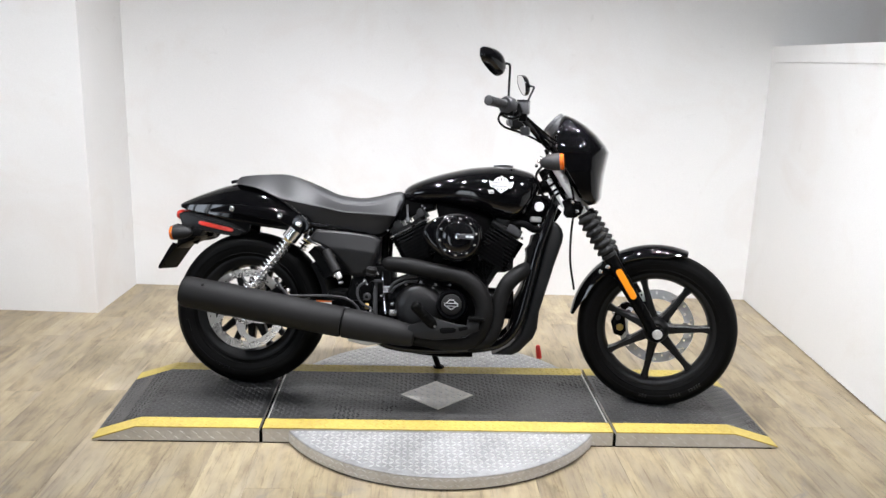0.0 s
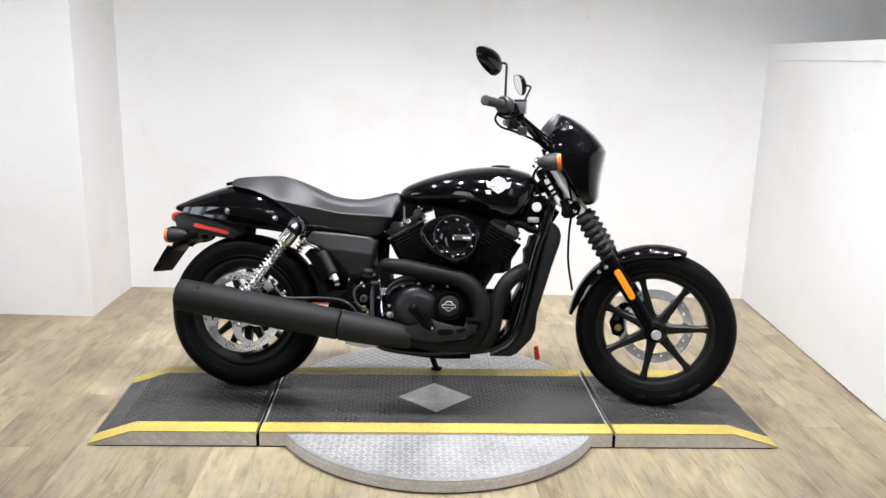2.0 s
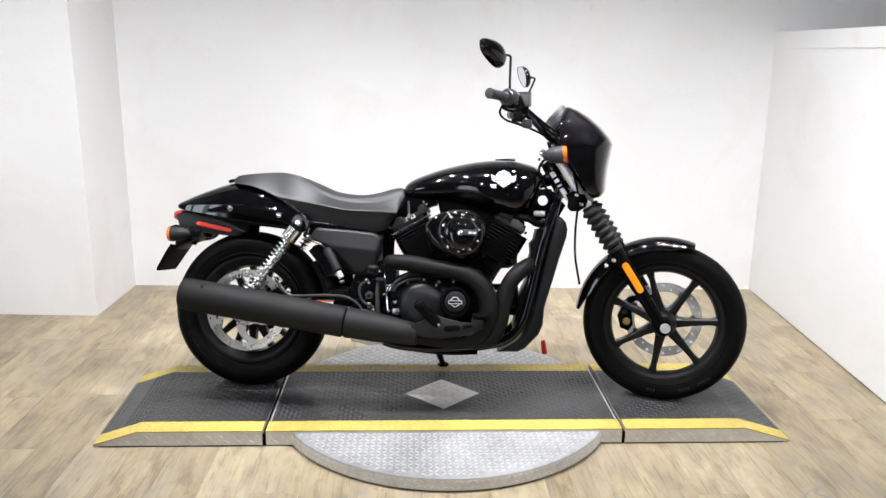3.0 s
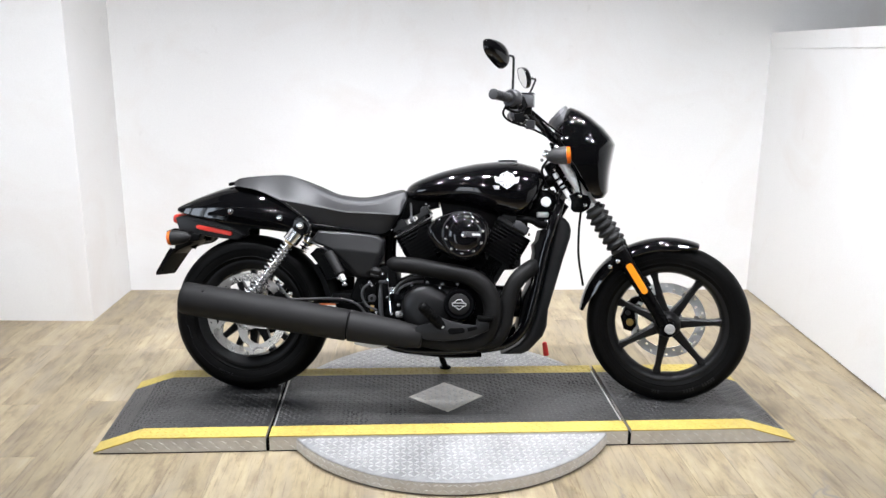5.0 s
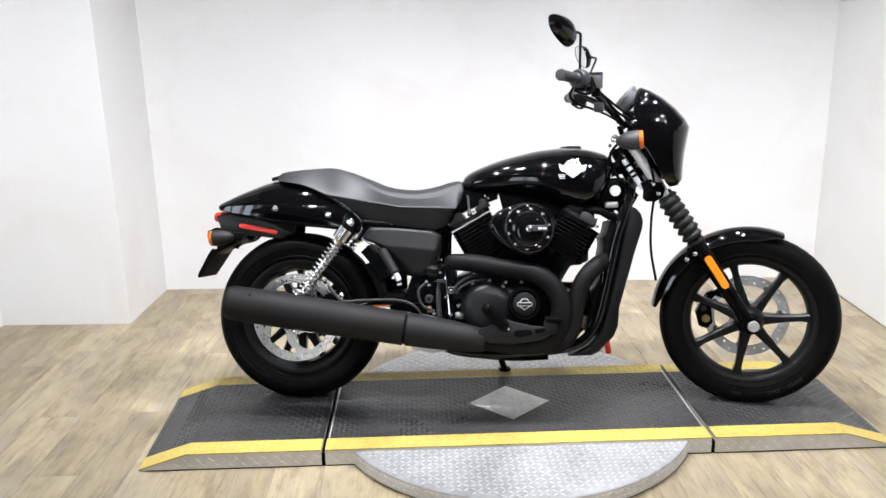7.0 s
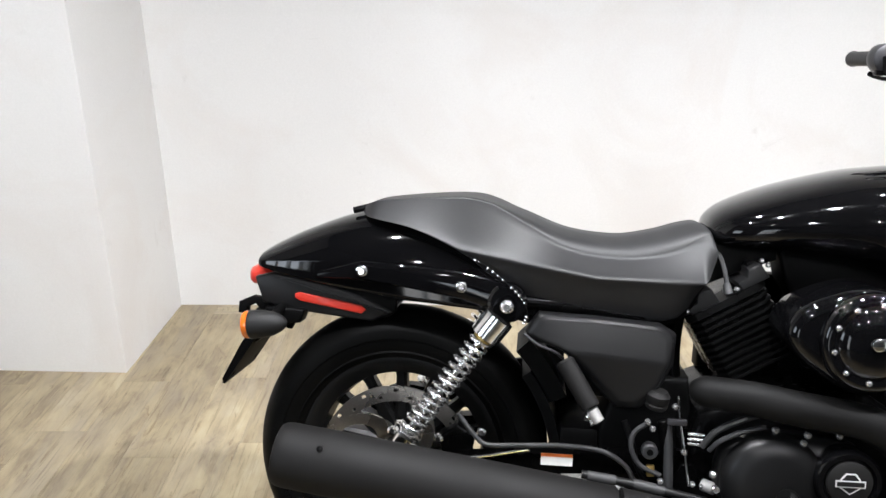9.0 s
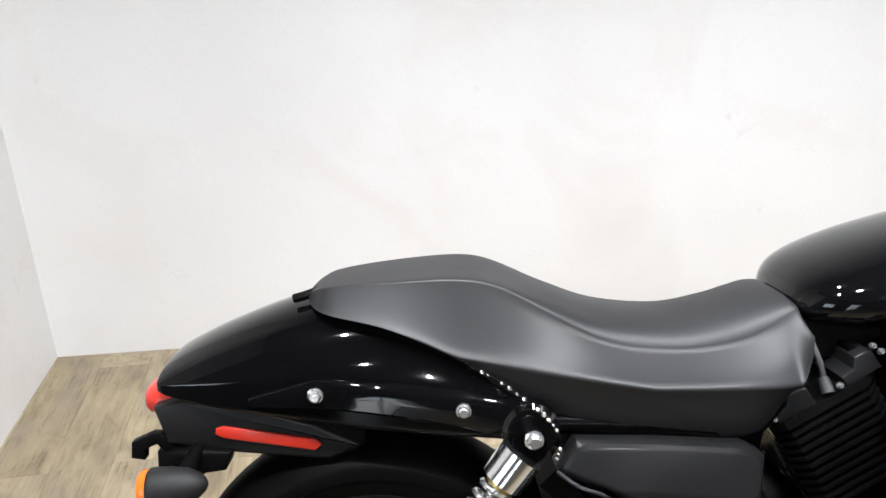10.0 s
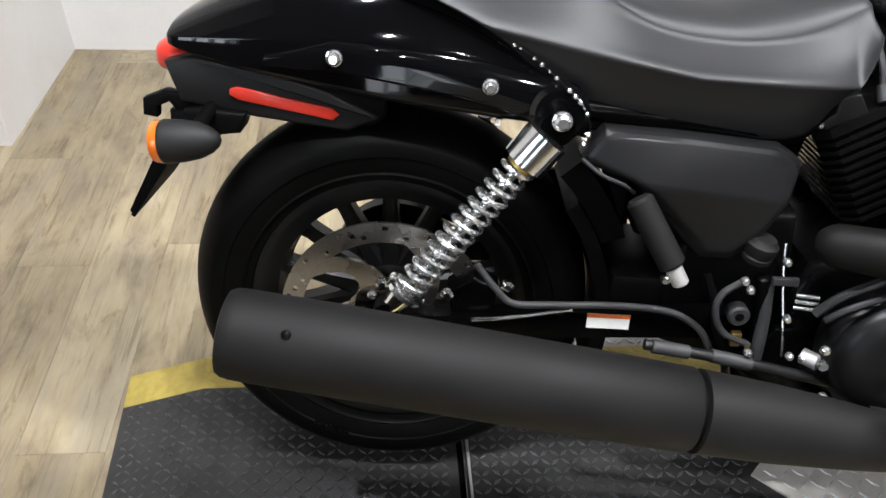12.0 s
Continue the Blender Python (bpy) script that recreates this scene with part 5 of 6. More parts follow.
rim_ = [(-0.543, 0.553), (-0.519, 0.592), (-0.42, 0.588), (-0.31, 0.579), (-0.280, 0.560), (-0.281, 0.512), (-0.309, 0.456), (-0.343, 0.430), (-0.378, 0.432), (-0.42, 0.476), (-0.480, 0.528)]
face_ = [(-0.534, -0.143, 0.553), (-0.512, -0.142, 0.584), (-0.42, -0.144, 0.580), (-0.313, -0.144, 0.571), (-0.290, -0.143, 0.556), (-0.291, -0.156, 0.516), (-0.315, -0.146, 0.460), (-0.345, -0.142, 0.438), (-0.374, -0.142, 0.440), (-0.412, -0.146, 0.482), (-0.474, -0.154, 0.532)]
bm = bmesh.new()
lo_ = [bm.verts.new((x, -0.125, z)) for x, z in rim_]
mid_ = [bm.verts.new((x, -0.138, z)) for x, z in rim_]
top_ = [bm.verts.new(p) for p in face_]
for a_, b_ in ((lo_, mid_), (mid_, top_)):
    for i in range(11):
        bm.faces.new((a_[i], a_[(i + 1) % 11], b_[(i + 1) % 11], b_[i]))
bm.faces.new(top_[:6] + top_[10:])
bm.faces.new(top_[5:])
bmesh.ops.bevel(bm, geom=[e for e in bm.edges if not any(v in lo_ for v in e.verts)], offset=0.008, segments=4, affect="EDGES", profile=0.5)
part("raised_panel", bm, M_DENIM, side, sharp=25)
part("side_cover", slab([(-0.545, 0.556), (-0.520, 0.594), (-0.42, 0.589), (-0.305, 0.580), (-0.276, 0.562), (-0.278, 0.510), (-0.305, 0.452), (-0.378, 0.424), (-0.470, 0.528)], 0.09, 0.138, 0.012, 3), M_DENIM, bike, "satin charcoal side cover")
can = part("canister", rod((-0.474, -0.160, 0.516), (-0.424, -0.186, 0.438), 0.0172, ease=0.004), M_EXH, bike, "grey-black cylindrical canister")
part("fitting", rod((-0.424, -0.186, 0.438), (-0.411, -0.190, 0.416), 0.0105, ease=0.002), M_STEEL, can, "bright end fitting")
part("cap_screw", bolt((-0.431, -0.192, 0.424), (-0.4, -0.9, 0), 0.006, 0.008), M_CHROME, can)

# exhaust
MP, MD = (-0.972, -0.244, 0.348), (0.592, 0.001, -0.084)
muff = part("muffler", turned([(0, 0.036), (0.001, 0.046), (0.003, 0.0515), (0.009, 0.0550), (0.020, 0.0566), (0.14, 0.0575), (0.40, 0.0565), (0.588, 0.0545), (0.592, 0.0515)], MP, MD, 48), M_EXH, bike, "matte black slash muffler")
# the outlet's shade as a black face on the closed end
part("muffler_mouth", turned([(-0.0006, 0.030), (-0.002, 0.033), (-0.0006, 0.036)], MP, MD, 36), M_GAP, muff, "black face for the shade in the outlet")
part("muffler_band", turned([(0.589, 0.0485), (0.601, 0.0485)], MP, MD, 48), M_GAP, muff, "dark shadowed band")
part("heat_shield", turned([(0.598, 0.050), (0.600, 0.0540), (0.70, 0.0505), (0.80, 0.043), (0.85, 0.038), (0.854, 0.034)], MP, MD, 48), M_EXH, muff, "matte black pipe shield")
part("muffler_bolt", bolt((-0.884, -0.2850, 0.3755), (0, -0.71, 0.70), 0.006, 0.003), M_SATIN, muff)
part("muffler_rail", tube([(-0.435, -0.165, 0.308), (-0.354, -0.168, 0.298), (-0.28, -0.168, 0.285), (-0.18, -0.168, 0.265)], 0.0075, 10, 6), M_DENIM, muff, "dark clamp rail above muffler")
for a_, b_ in (((-0.425, 0.3065), (-0.375, 0.301)), ((-0.345, 0.2965), (-0.29, 0.287))):
    part("rail_sleeve", rod((a_[0], -0.166, a_[1]), (b_[0], -0.168, b_[1]), 0.0095, ease=0.001), M_GRIP, muff, "dull steel sleeve")
part("muffler_bracket", slab([(-0.36, 0.215), (-0.30, 0.205), (-0.25, 0.19), (-0.30, 0.18), (-0.37, 0.195)], -0.21, -0.19, 0.003), M_STEEL, muff)
HP = [(-0.252, -0.175, 0.474), (-0.235, -0.185, 0.478), (-0.16, -0.20, 0.474), (-0.08, -0.205, 0.461), (0.0, -0.208, 0.450), (0.045, -0.21, 0.436), (0.088, -0.21, 0.402), (0.112, -0.21, 0.355), (0.115, -0.21, 0.305), (0.098, -0.208, 0.250), (0.055, -0.206, 0.218), (-0.03, -0.205, 0.215), (-0.15, -0.205, 0.230)]
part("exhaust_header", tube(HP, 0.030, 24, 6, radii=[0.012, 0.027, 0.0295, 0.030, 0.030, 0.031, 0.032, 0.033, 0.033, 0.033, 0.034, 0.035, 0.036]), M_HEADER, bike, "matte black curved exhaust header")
HP2 = [(0.262, -0.10, 0.478), (0.238, -0.14, 0.466), (0.205, -0.165, 0.438), (0.180, -0.172, 0.395), (0.166, -0.175, 0.335), (0.155, -0.178, 0.270), (0.125, -0.185, 0.220), (0.06, -0.19, 0.205)]
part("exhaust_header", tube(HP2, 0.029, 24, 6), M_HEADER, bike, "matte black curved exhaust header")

# engine
CR = Vector((0.004, 0, 0.289))
engine = part("engine_case", slab([(-0.25, 0.36), (-0.23, 0.42), (-0.15, 0.455), (-0.06, 0.47), (0.05, 0.47), (0.12, 0.43), (0.14, 0.34), (0.13, 0.24), (0.06, 0.195), (-0.10, 0.185), (-0.20, 0.21), (-0.25, 0.28)], -0.135, 0.15, 0.02, 3), M_SATIN, bike, "satin black engine crankcase")
part("clutch_cover", slab([(-0.208, 0.330), (-0.195, 0.378), (-0.155, 0.402), (-0.09, 0.408), (-0.03, 0.402), (0.025, 0.39), (0.055, 0.35), (0.04, 0.30), (-0.02, 0.262), (-0.09, 0.245), (-0.16, 0.25), (-0.198, 0.285)], -0.13, -0.198, 0.028, 5, 4), M_CASE, engine, "satin black clutch cover")
part("clutch_dome", turned([(0, 0.088), (0.010, 0.086), (0.022, 0.074), (0.028, 0.050), (0.030, 0.01)], (-0.115, -0.190, 0.325), (0, -1, 0), 48), M_CASE, engine)
timer = part("timer_cover", turned([(0, 0.056), (0.03, 0.055), (0.036, 0.050), (0.036, 0.043), (0.030, 0.040), (0.030, 0.02)], (-0.001, -0.190, 0.345), (0, -1, 0), 48), M_PAINT, engine, "gloss black round timer cover")
part("timer_badge", turned([(0, 0.037), (0.006, 0.037), (0.008, 0.034), (0.008, 0.01)], (-0.001, -0.219, 0.345), (0, -1, 0), 40), M_EXH, timer, "dark badge with pale plain emblem")
bm = slab([(-0.016, 0.008), (-0.008, 0.018), (0.008, 0.018), (0.016, 0.008), (0.016, -0.008), (0, -0.019), (-0.016, -0.008)], 0, -0.001, 0.0)
part("badge_shield", moved(bm, Matrix.Translation((-0.001, -0.2272, 0.345))), M_SILVER, timer)
bm = slab([(-0.0135, 0.0068), (-0.0066, 0.0156), (0.0066, 0.0156), (0.0135, 0.0068), (0.0135, -0.0068), (0, -0.0162), (-0.0135, -0.0068)], 0, -0.001, 0.0)
part("badge_field", moved(bm, Matrix.Translation((-0.001, -0.2278, 0.345))), M_EXH, timer)
part("badge_bar", moved(slab([(-0.024, 0.006), (0.024, 0.006), (0.024, -0.006), (-0.024, -0.006)], 0, -0.001, 0.0), Matrix.Translation((-0.001, -0.2285, 0.345))), M_SILVER, timer)
part("badge_bar_field", moved(slab([(-0.0218, 0.0040), (0.0218, 0.0040), (0.0218, -0.0040), (-0.0218, -0.0040)], 0, -0.001, 0.0), Matrix.Translation((-0.001, -0.2291, 0.345))), M_EXH, timer)
for k, (x, z) in enumerate(((-0.17, 0.408), (-0.115, 0.418), (-0.062, 0.412), (-0.01, 0.414), (-0.215, 0.335), (-0.20, 0.262), (-0.07, 0.40))):
    part("case_bolt", bolt((x, -0.19 if k < 4 else -0.196, z), (0, -1, 0), 0.0065, 0.008), M_SPRING, engine, "bright case bolt")


def fin_ring(h, wx, wy, bm, m, t=0.0028):
    c = 0.018
    out = [(-wx, -wy + c), (-wx + c, -wy), (wx - c, -wy), (wx, -wy + c), (wx, wy - c), (wx - c, wy), (-wx + c, wy), (-wx, wy - c)]
    return loft([[m @ Vector((x, y, h + k)) for x, y in out] for k in (-t, t)], True, bm)


for s, nm in ((-1, "rear"), (1, "front")):
    m = Matrix.Translation(CR) @ Matrix.Rotation(s * radians(30), 4, "Y")
    barrel = fin_ring(0.2025, 0.046, 0.085, bmesh.new(), m, 0.0575)
    fin_ring(0.306, 0.0730 if s < 0 else 0.0712, 0.094, barrel, m, 0.062)
    cyl = part("cylinder", barrel, M_SATIN, bike, "black finned engine cylinder")
    for k in range(10):
        part("cooling_fin", fin_ring(0.2475 + k * 0.0129, 0.0750 if s < 0 else 0.0722, 0.102, bmesh.new(), m, 0.0024), M_FIN, cyl)
    if s < 0:
        part("cylinder_head", fin_ring(0.3805, 0.077, 0.103, bmesh.new(), m, 0.0065), M_FIN, cyl, "black cylinder head ledge")
        for l0, l1, top_ in ((-0.064, -0.010, 0.417), (0.034, 0.086, 0.417)):
            rocker = part("rocker_box", moved(slab([(l0, 0.386), (l1, 0.386), (l1 - 0.002, top_ - 0.004), (l1 - 0.012, top_), (l0 + 0.026, top_), (l0 + 0.018, top_ - 0.014), (l0, top_ - 0.016)], -0.100, 0.060, 0.003), m), M_DENIM, cyl, "dark grey rocker box")
            part("rocker_cap", moved(slab([(l0 + 0.028, top_ - 0.001), (l1 - 0.010, top_ - 0.001), (l1 - 0.014, top_ + 0.005), (l0 + 0.032, top_ + 0.005)], -0.080, 0.040, 0.002), m), M_SATIN, rocker)
        for l, h in ((-0.068, 0.398), (0.026, 0.394), (0.092, 0.408), (0.086, 0.420)):
            part("head_bolt", bolt(m @ Vector((l, -0.101, h)), m.to_3x3() @ Vector((0, -1, 0.2)), 0.0045, 0.008), M_SPRING, cyl, "small bright head bolt")
        part("plug_cap", rod(m @ Vector((0.010, -0.098, 0.390)), m @ Vector((0.016, -0.088, 0.408)), 0.0085, 0.007, 12, ease=0.001), M_GRIP, cyl, "grey plug cap")
        part("spark_lead", tube([m @ Vector((0.016, -0.088, 0.405)), m @ Vector((0.024, -0.080, 0.425)), m @ Vector((0.032, -0.06, 0.445)), m @ Vector((0.036, -0.03, 0.465))], 0.0042, 8, 5), M_GRIP, cyl)
    else:
        # the front head is lower and stepped back towards the radiator
        head = box((-0.072, -0.098, 0.369), (0.046, 0.098, 0.388), 0.006, m)
        box((-0.066, -0.088, 0.384), (0.004, 0.088, 0.425), 0.010, m, head)
        part("cylinder_head", head, M_DENIM, cyl, "grey-black cylinder head cover")
        part("plug_cover", moved(slab([(-0.012, 0.376), (0.048, 0.376), (0.046, 0.394), (0.028, 0.405), (0.004, 0.409), (-0.012, 0.402)], -0.108, -0.090, 0.004), m), M_GREY, cyl, "grey plug cover on front head")
        for l, h in ((0.054, 0.382), (0.040, 0.400)):
            part("head_bolt", bolt(m @ Vector((l, -0.106, h)), m.to_3x3() @ Vector((0, -1, 0)), 0.005, 0.006), M_CHROME, cyl, "bright head bolt")

part("oil_filter", rod((0.10, -0.03, 0.345), (0.222, -0.03, 0.345), 0.058, seg=32, ease=0.006), M_SATIN, bike, "black oil filter before the engine")

# air cleaner
air = part("air_cleaner", slab([(-0.118, 0.592), (-0.100, 0.632), (-0.055, 0.658), (0.005, 0.672), (0.060, 0.660), (0.094, 0.625), (0.100, 0.580), (0.080, 0.530), (0.040, 0.500), (0.0, 0.495), (-0.045, 0.515), (-0.095, 0.552)], -0.10, -0.232, 0.022, 5, 4), M_PAINT, bike, "gloss black teardrop air cleaner")
cover = part("air_cleaner_cover", turned([(0, 0.082), (0.010, 0.081), (0.017, 0.075), (0.019, 0.068), (0.016, 0.056), (0.021, 0.051), (0.025, 0.033), (0.026, 0.008)], (0.012, -0.229, 0.586), (0, -1, 0), 56), M_PAINT, air, "gloss black round cover")
for k in range(10):
    a = 2 * math.pi * (k + 0.35) / 10
    part("cover_screw", bolt((0.012 + 0.064 * math.cos(a), -0.246, 0.586 + 0.064 * math.sin(a)), (0, -1, 0), 0.0046, 0.006), M_SPRING, cover, "bright cover screw")
part("cover_badge", moved(slab([(-0.004, 0.010), (0.058, 0.011), (0.058, -0.009), (-0.004, -0.008)], 0, -0.003, 0.001), Matrix.Translation((0.012, -0.2545, 0.588))), M_GREY, cover, "plain grey badge bar")
for q, (a, b) in enumerate(((0.028, 0.040), (0.042, 0.055))):
    part("badge_mark", moved(slab([(a, 0.004), (b, 0.004), (b, -0.003), (a, -0.003)], 0, -0.001, 0.0), Matrix.Translation((0.012, -0.2580, 0.588))), M_SILVER, cover)
part("cover_hub", turned([(0, 0.010), (0.005, 0.010), (0.006, 0.007)], (0.012, -0.2545, 0.588), (0, -1, 0), 16), M_CHROME, cover)
part("cylinder_base", slab([(-0.11, 0.42), (-0.09, 0.52), (-0.03, 0.56), (0.04, 0.56), (0.10, 0.51), (0.12, 0.42)], -0.085, 0.085, 0.01), M_SATIN, bike, "black casting between cylinders")
part("barrel_base", slab([(0.07, 0.44), (0.085, 0.53), (0.175, 0.548), (0.215, 0.525), (0.215, 0.478), (0.185, 0.464), (0.158, 0.462), (0.140, 0.440), (0.130, 0.415), (0.09, 0.41)], -0.085, 0.05, 0.006), M_CASE, bike, "dark casting under the front cylinder")
part("radiator", slab([(0.205, 0.24), (0.226, 0.36), (0.252, 0.42), (0.256, 0.47), (0.266, 0.525), (0.262, 0.556), (0.276, 0.572), (0.284, 0.61), (0.335, 0.625), (0.30, 0.45), (0.262, 0.29), (0.235, 0.23)], -0.098, 0.115, 0.006), M_PLAST, bike, "black radiator core behind frame rails")
part("cable_arm", tube([(-0.222, -0.190, 0.375), (-0.205, -0.20, 0.398), (-0.168, -0.20, 0.416), (-0.13, -0.185, 0.420)], 0.0045, 8, 4), M_GREY, bike, "dark clutch cable arm")
part("vent_hose", tube([(-0.232, -0.180, 0.378), (-0.212, -0.190, 0.410), (-0.172, -0.190, 0.432), (-0.13, -0.17, 0.438)], 0.006, 8, 5), M_GRIP, bike, "grey rubber vent hose")
part("drain_hose", tube([(-0.288, -0.150, 0.405), (-0.285, -0.156, 0.36), (-0.282, -0.156, 0.31), (-0.28, -0.152, 0.275)], 0.0085, 12, 5), M_GRIP, bike, "grey rubber drain hose")
part("braided_hose", tube([(-0.545, -0.142, 0.556), (-0.520, -0.152, 0.540), (-0.492, -0.150, 0.528), (-0.474, -0.136, 0.512)], 0.0026, 8, 5), M_GREY, bike, "dark braided hose")
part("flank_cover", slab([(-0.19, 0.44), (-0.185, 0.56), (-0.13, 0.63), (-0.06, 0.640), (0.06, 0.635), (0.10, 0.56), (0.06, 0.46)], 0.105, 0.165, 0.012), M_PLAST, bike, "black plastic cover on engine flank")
part("intake", box((-0.05, -0.10, 0.50), (0.06, 0.06, 0.62), 0.015), M_PLAST, bike, "black intake body between cylinders")

# radiator shroud and frame
part("radiator_shroud", slab([(0.338, 0.640), (0.343, 0.654), (0.354, 0.662), (0.371, 0.654), (0.387, 0.636), (0.394, 0.612), (0.391, 0.584), (0.365, 0.500), (0.352, 0.450), (0.318, 0.325), (0.314, 0.262), (0.300, 0.226), (0.250, 0.172), (0.225, 0.160), (0.150, 0.158), (0.215, 0.196), (0.252, 0.238), (0.272, 0.300), (0.318, 0.52)], -0.105, 0.12, 0.014, 4), M_CASE, bike, "matte black radiator shroud")
for s in (-1, 1):
    y = s * -0.122
    rail = part("frame_downtube", tube([(0.365, s * -0.06, 0.755), (0.340, y, 0.674), (0.303, y, 0.554), (0.259, y, 0.353), (0.231, y, 0.262), (0.183, y, 0.207), (0.103, y, 0.183), (-0.057, y, 0.168), (-0.20, y, 0.172), (-0.275, y, 0.20), (-0.30, y, 0.28)], 0.0165, 16, 6), M_PAINT, bike, "gloss black tubular frame rail")
    part("frame_upright", tube([(-0.225, y * 0.9, 0.20), (-0.25, y * 0.65, 0.36), (-0.268, y * 0.5, 0.50), (-0.26, y * 0.6, 0.62), (-0.235, y * 0.5, 0.66)], 0.013, 14, 6), M_SATIN, bike, "black frame tube")
    part("seat_rail", tube([(-0.262, y * 0.7, 0.650), (-0.32, y * 0.8, 0.590), (-0.45, y * 0.85, 0.600), (-0.60, y * 0.9, 0.612)], 0.014, 12, 6), M_SATIN, bike, "black seat rail")
part("backbone", tube([(0.34, 0, 0.80), (0.20, 0, 0.760), (0.0, 0, 0.748), (-0.20, 0, 0.735)], 0.024, 16, 6), M_SATIN, bike, "black frame backbone")
part("gearbox_cover", slab([(-0.400, 0.27), (-0.405, 0.36), (-0.385, 0.42), (-0.34, 0.47), (-0.24, 0.47), (-0.22, 0.28), (-0.30, 0.235), (-0.39, 0.26)], -0.085, 0.09, 0.012), M_PLAST, bike, "black gearbox rear cover")
part("frame_web", slab([(-0.088, 0.712), (0.05, 0.705), (0.14, 0.680), (0.24, 0.700), (0.24, 0.62), (0.10, 0.58), (-0.04, 0.60), (-0.072, 0.650)], -0.045, 0.045, 0.01), M_PLAST, bike, "black wiring cover under tank")
guard = part("splash_guard", arc_shell(RX, AZ, 0.316, radians(-14), radians(37), 0.086, 0.020, 0.0), M_PLAST, bike, "black plastic splash guard before rear wheel")
part("guard_fin", arc_shell(RX, AZ, 0.352, radians(24), radians(45), 0.080, 0.034, 0.0), M_PLAST, guard)
part("swingarm_bridge", box((-0.475, -0.090, 0.275), (-0.400, 0.090, 0.368), 0.012), M_PLAST, bike, "black casting across the swingarm")
part("battery_box", box((-0.455, -0.085, 0.425), (-0.30, 0.085, 0.58), 0.012), M_PLAST, bike, "black plastic battery box")
part("head_gusset", slab([(0.36, 0.73), (0.39, 0.70), (0.345, 0.62), (0.30, 0.60), (0.285, 0.66), (0.30, 0.74)], -0.035, 0.035, 0.008), M_SATIN, bike)
part("ignition_cover", slab([(0.205, 0.672), (0.228, 0.715), (0.258, 0.756), (0.335, 0.758), (0.342, 0.715), (0.308, 0.626), (0.280, 0.630), (0.244, 0.653)], -0.062, -0.02, 0.006), M_SATIN, bike, "black cover behind the horn")
part("horn", turned([(0, 0.015), (0.008, 0.0180), (0.013, 0.0166), (0.0135, 0.011), (0.011, 0.010), (0.012, 0.004)], (0.300, -0.098, 0.712), (0, -1, 0), 28), M_FROTOR, bike, "bright chrome round horn cover")
part("horn_bracket", box((0.270, -0.095, 0.656), (0.312, -0.06, 0.676), 0.005), M_STEEL, bike, "bright steel bracket")
part("hose_upper", tube([(0.325, -0.09, 0.640), (0.285, -0.105, 0.628), (0.25, -0.11, 0.645), (0.20, -0.09, 0.65)], 0.013, 12, 6), M_PLAST, bike, "black coolant hose")
part("hose_clamp", turned([(0, 0.0145), (0.008, 0.0145)], (0.305, -0.098, 0.634), (-1, -0.3, -0.2), 20), M_CHROME, bike, "bright hose clamp")

# foot controls
part("heel_guard", slab([(-0.148, 0.268), (-0.150, 0.240), (-0.11, 0.226), (-0.05, 0.222), (0.03, 0.232), (0.102, 0.262), (0.104, 0.292), (0.06, 0.298), (0.058, 0.278), (0.02, 0.282), (-0.03, 0.292), (-0.07, 0.305), (-0.10, 0.285)], -0.262, -0.276, 0.004, 2), M_DENIM, bike, "black pressed foot control plate")
# slots are not cut; black patches carry their shade
for pts in ([(-0.036, 0.261), (-0.028, 0.267), (0.015, 0.270), (0.022, 0.263), (0.020, 0.253), (-0.020, 0.246), (-0.033, 0.249)], [(0.029, 0.270), (0.060, 0.276), (0.064, 0.270), (0.058, 0.264), (0.033, 0.257)]):
    part("plate_slot", slab(pts, -0.2755, -0.2775, 0.0005), M_GAP, bike, "black patch for the shade in a slot")
part("footpeg", turned([(0, 0.015), (0.006, 0.018)] + [(0.01 + k * 0.012 + q, 0.018 + (0.0012 if q else 0)) for k in range(8) for q in (0, 0.002, 0.008)] + [(0.108, 0.017), (0.112, 0.012)], (-0.055, -0.265, 0.270), (-0.66, -0.30, 0.69), 18), M_RUB, bike, "ribbed black rubber footpeg")
part("peg_pivot", bolt((-0.055, -0.272, 0.272), (0, -1, 0), 0.0065, 0.012), M_STEEL, bike, "bright peg pivot")
part("brake_pedal", tube([(-0.02, -0.25, 0.245), (0.05, -0.255, 0.262), (0.095, -0.258, 0.298), (0.118, -0.262, 0.305)], 0.007, 10, 6), M_SATIN, bike, "black brake pedal arm")
part("pedal_pad", box((0.062, -0.295, 0.298), (0.118, -0.245, 0.311), 0.004), M_RUB, bike, "ribbed pedal pad")
part("peg_bracket", slab([(-0.30, 0.25), (-0.26, 0.33), (-0.235, 0.33), (-0.20, 0.24), (-0.15, 0.215), (-0.20, 0.20)], -0.145, -0.13, 0.004), M_SATIN, bike)
part("master_cylinder", rod((-0.295, -0.150, 0.412), (-0.281, -0.150, 0.310), 0.0105, ease=0.002), M_SATIN, bike, "black rear master cylinder")
part("fluid_cup", turned([(0, 0.014), (0.004, 0.019), (0.010, 0.020), (0.012, 0.018), (0.016, 0.0205), (0.028, 0.021), (0.030, 0.0185), (0.036, 0.015)], (-0.308, -0.140, 0.428), (0.15, -0.1, 1), 20), M_EXH, bike, "black brake fluid cup")
part("linkage_rod", tube([(-0.266, -0.123, 0.448), (-0.262, -0.128, 0.410), (-0.252, -0.142, 0.345), (-0.245, -0.152, 0.292)], 0.0024, 8, 6), M_CHROME, bike, "thin bright vertical rod")
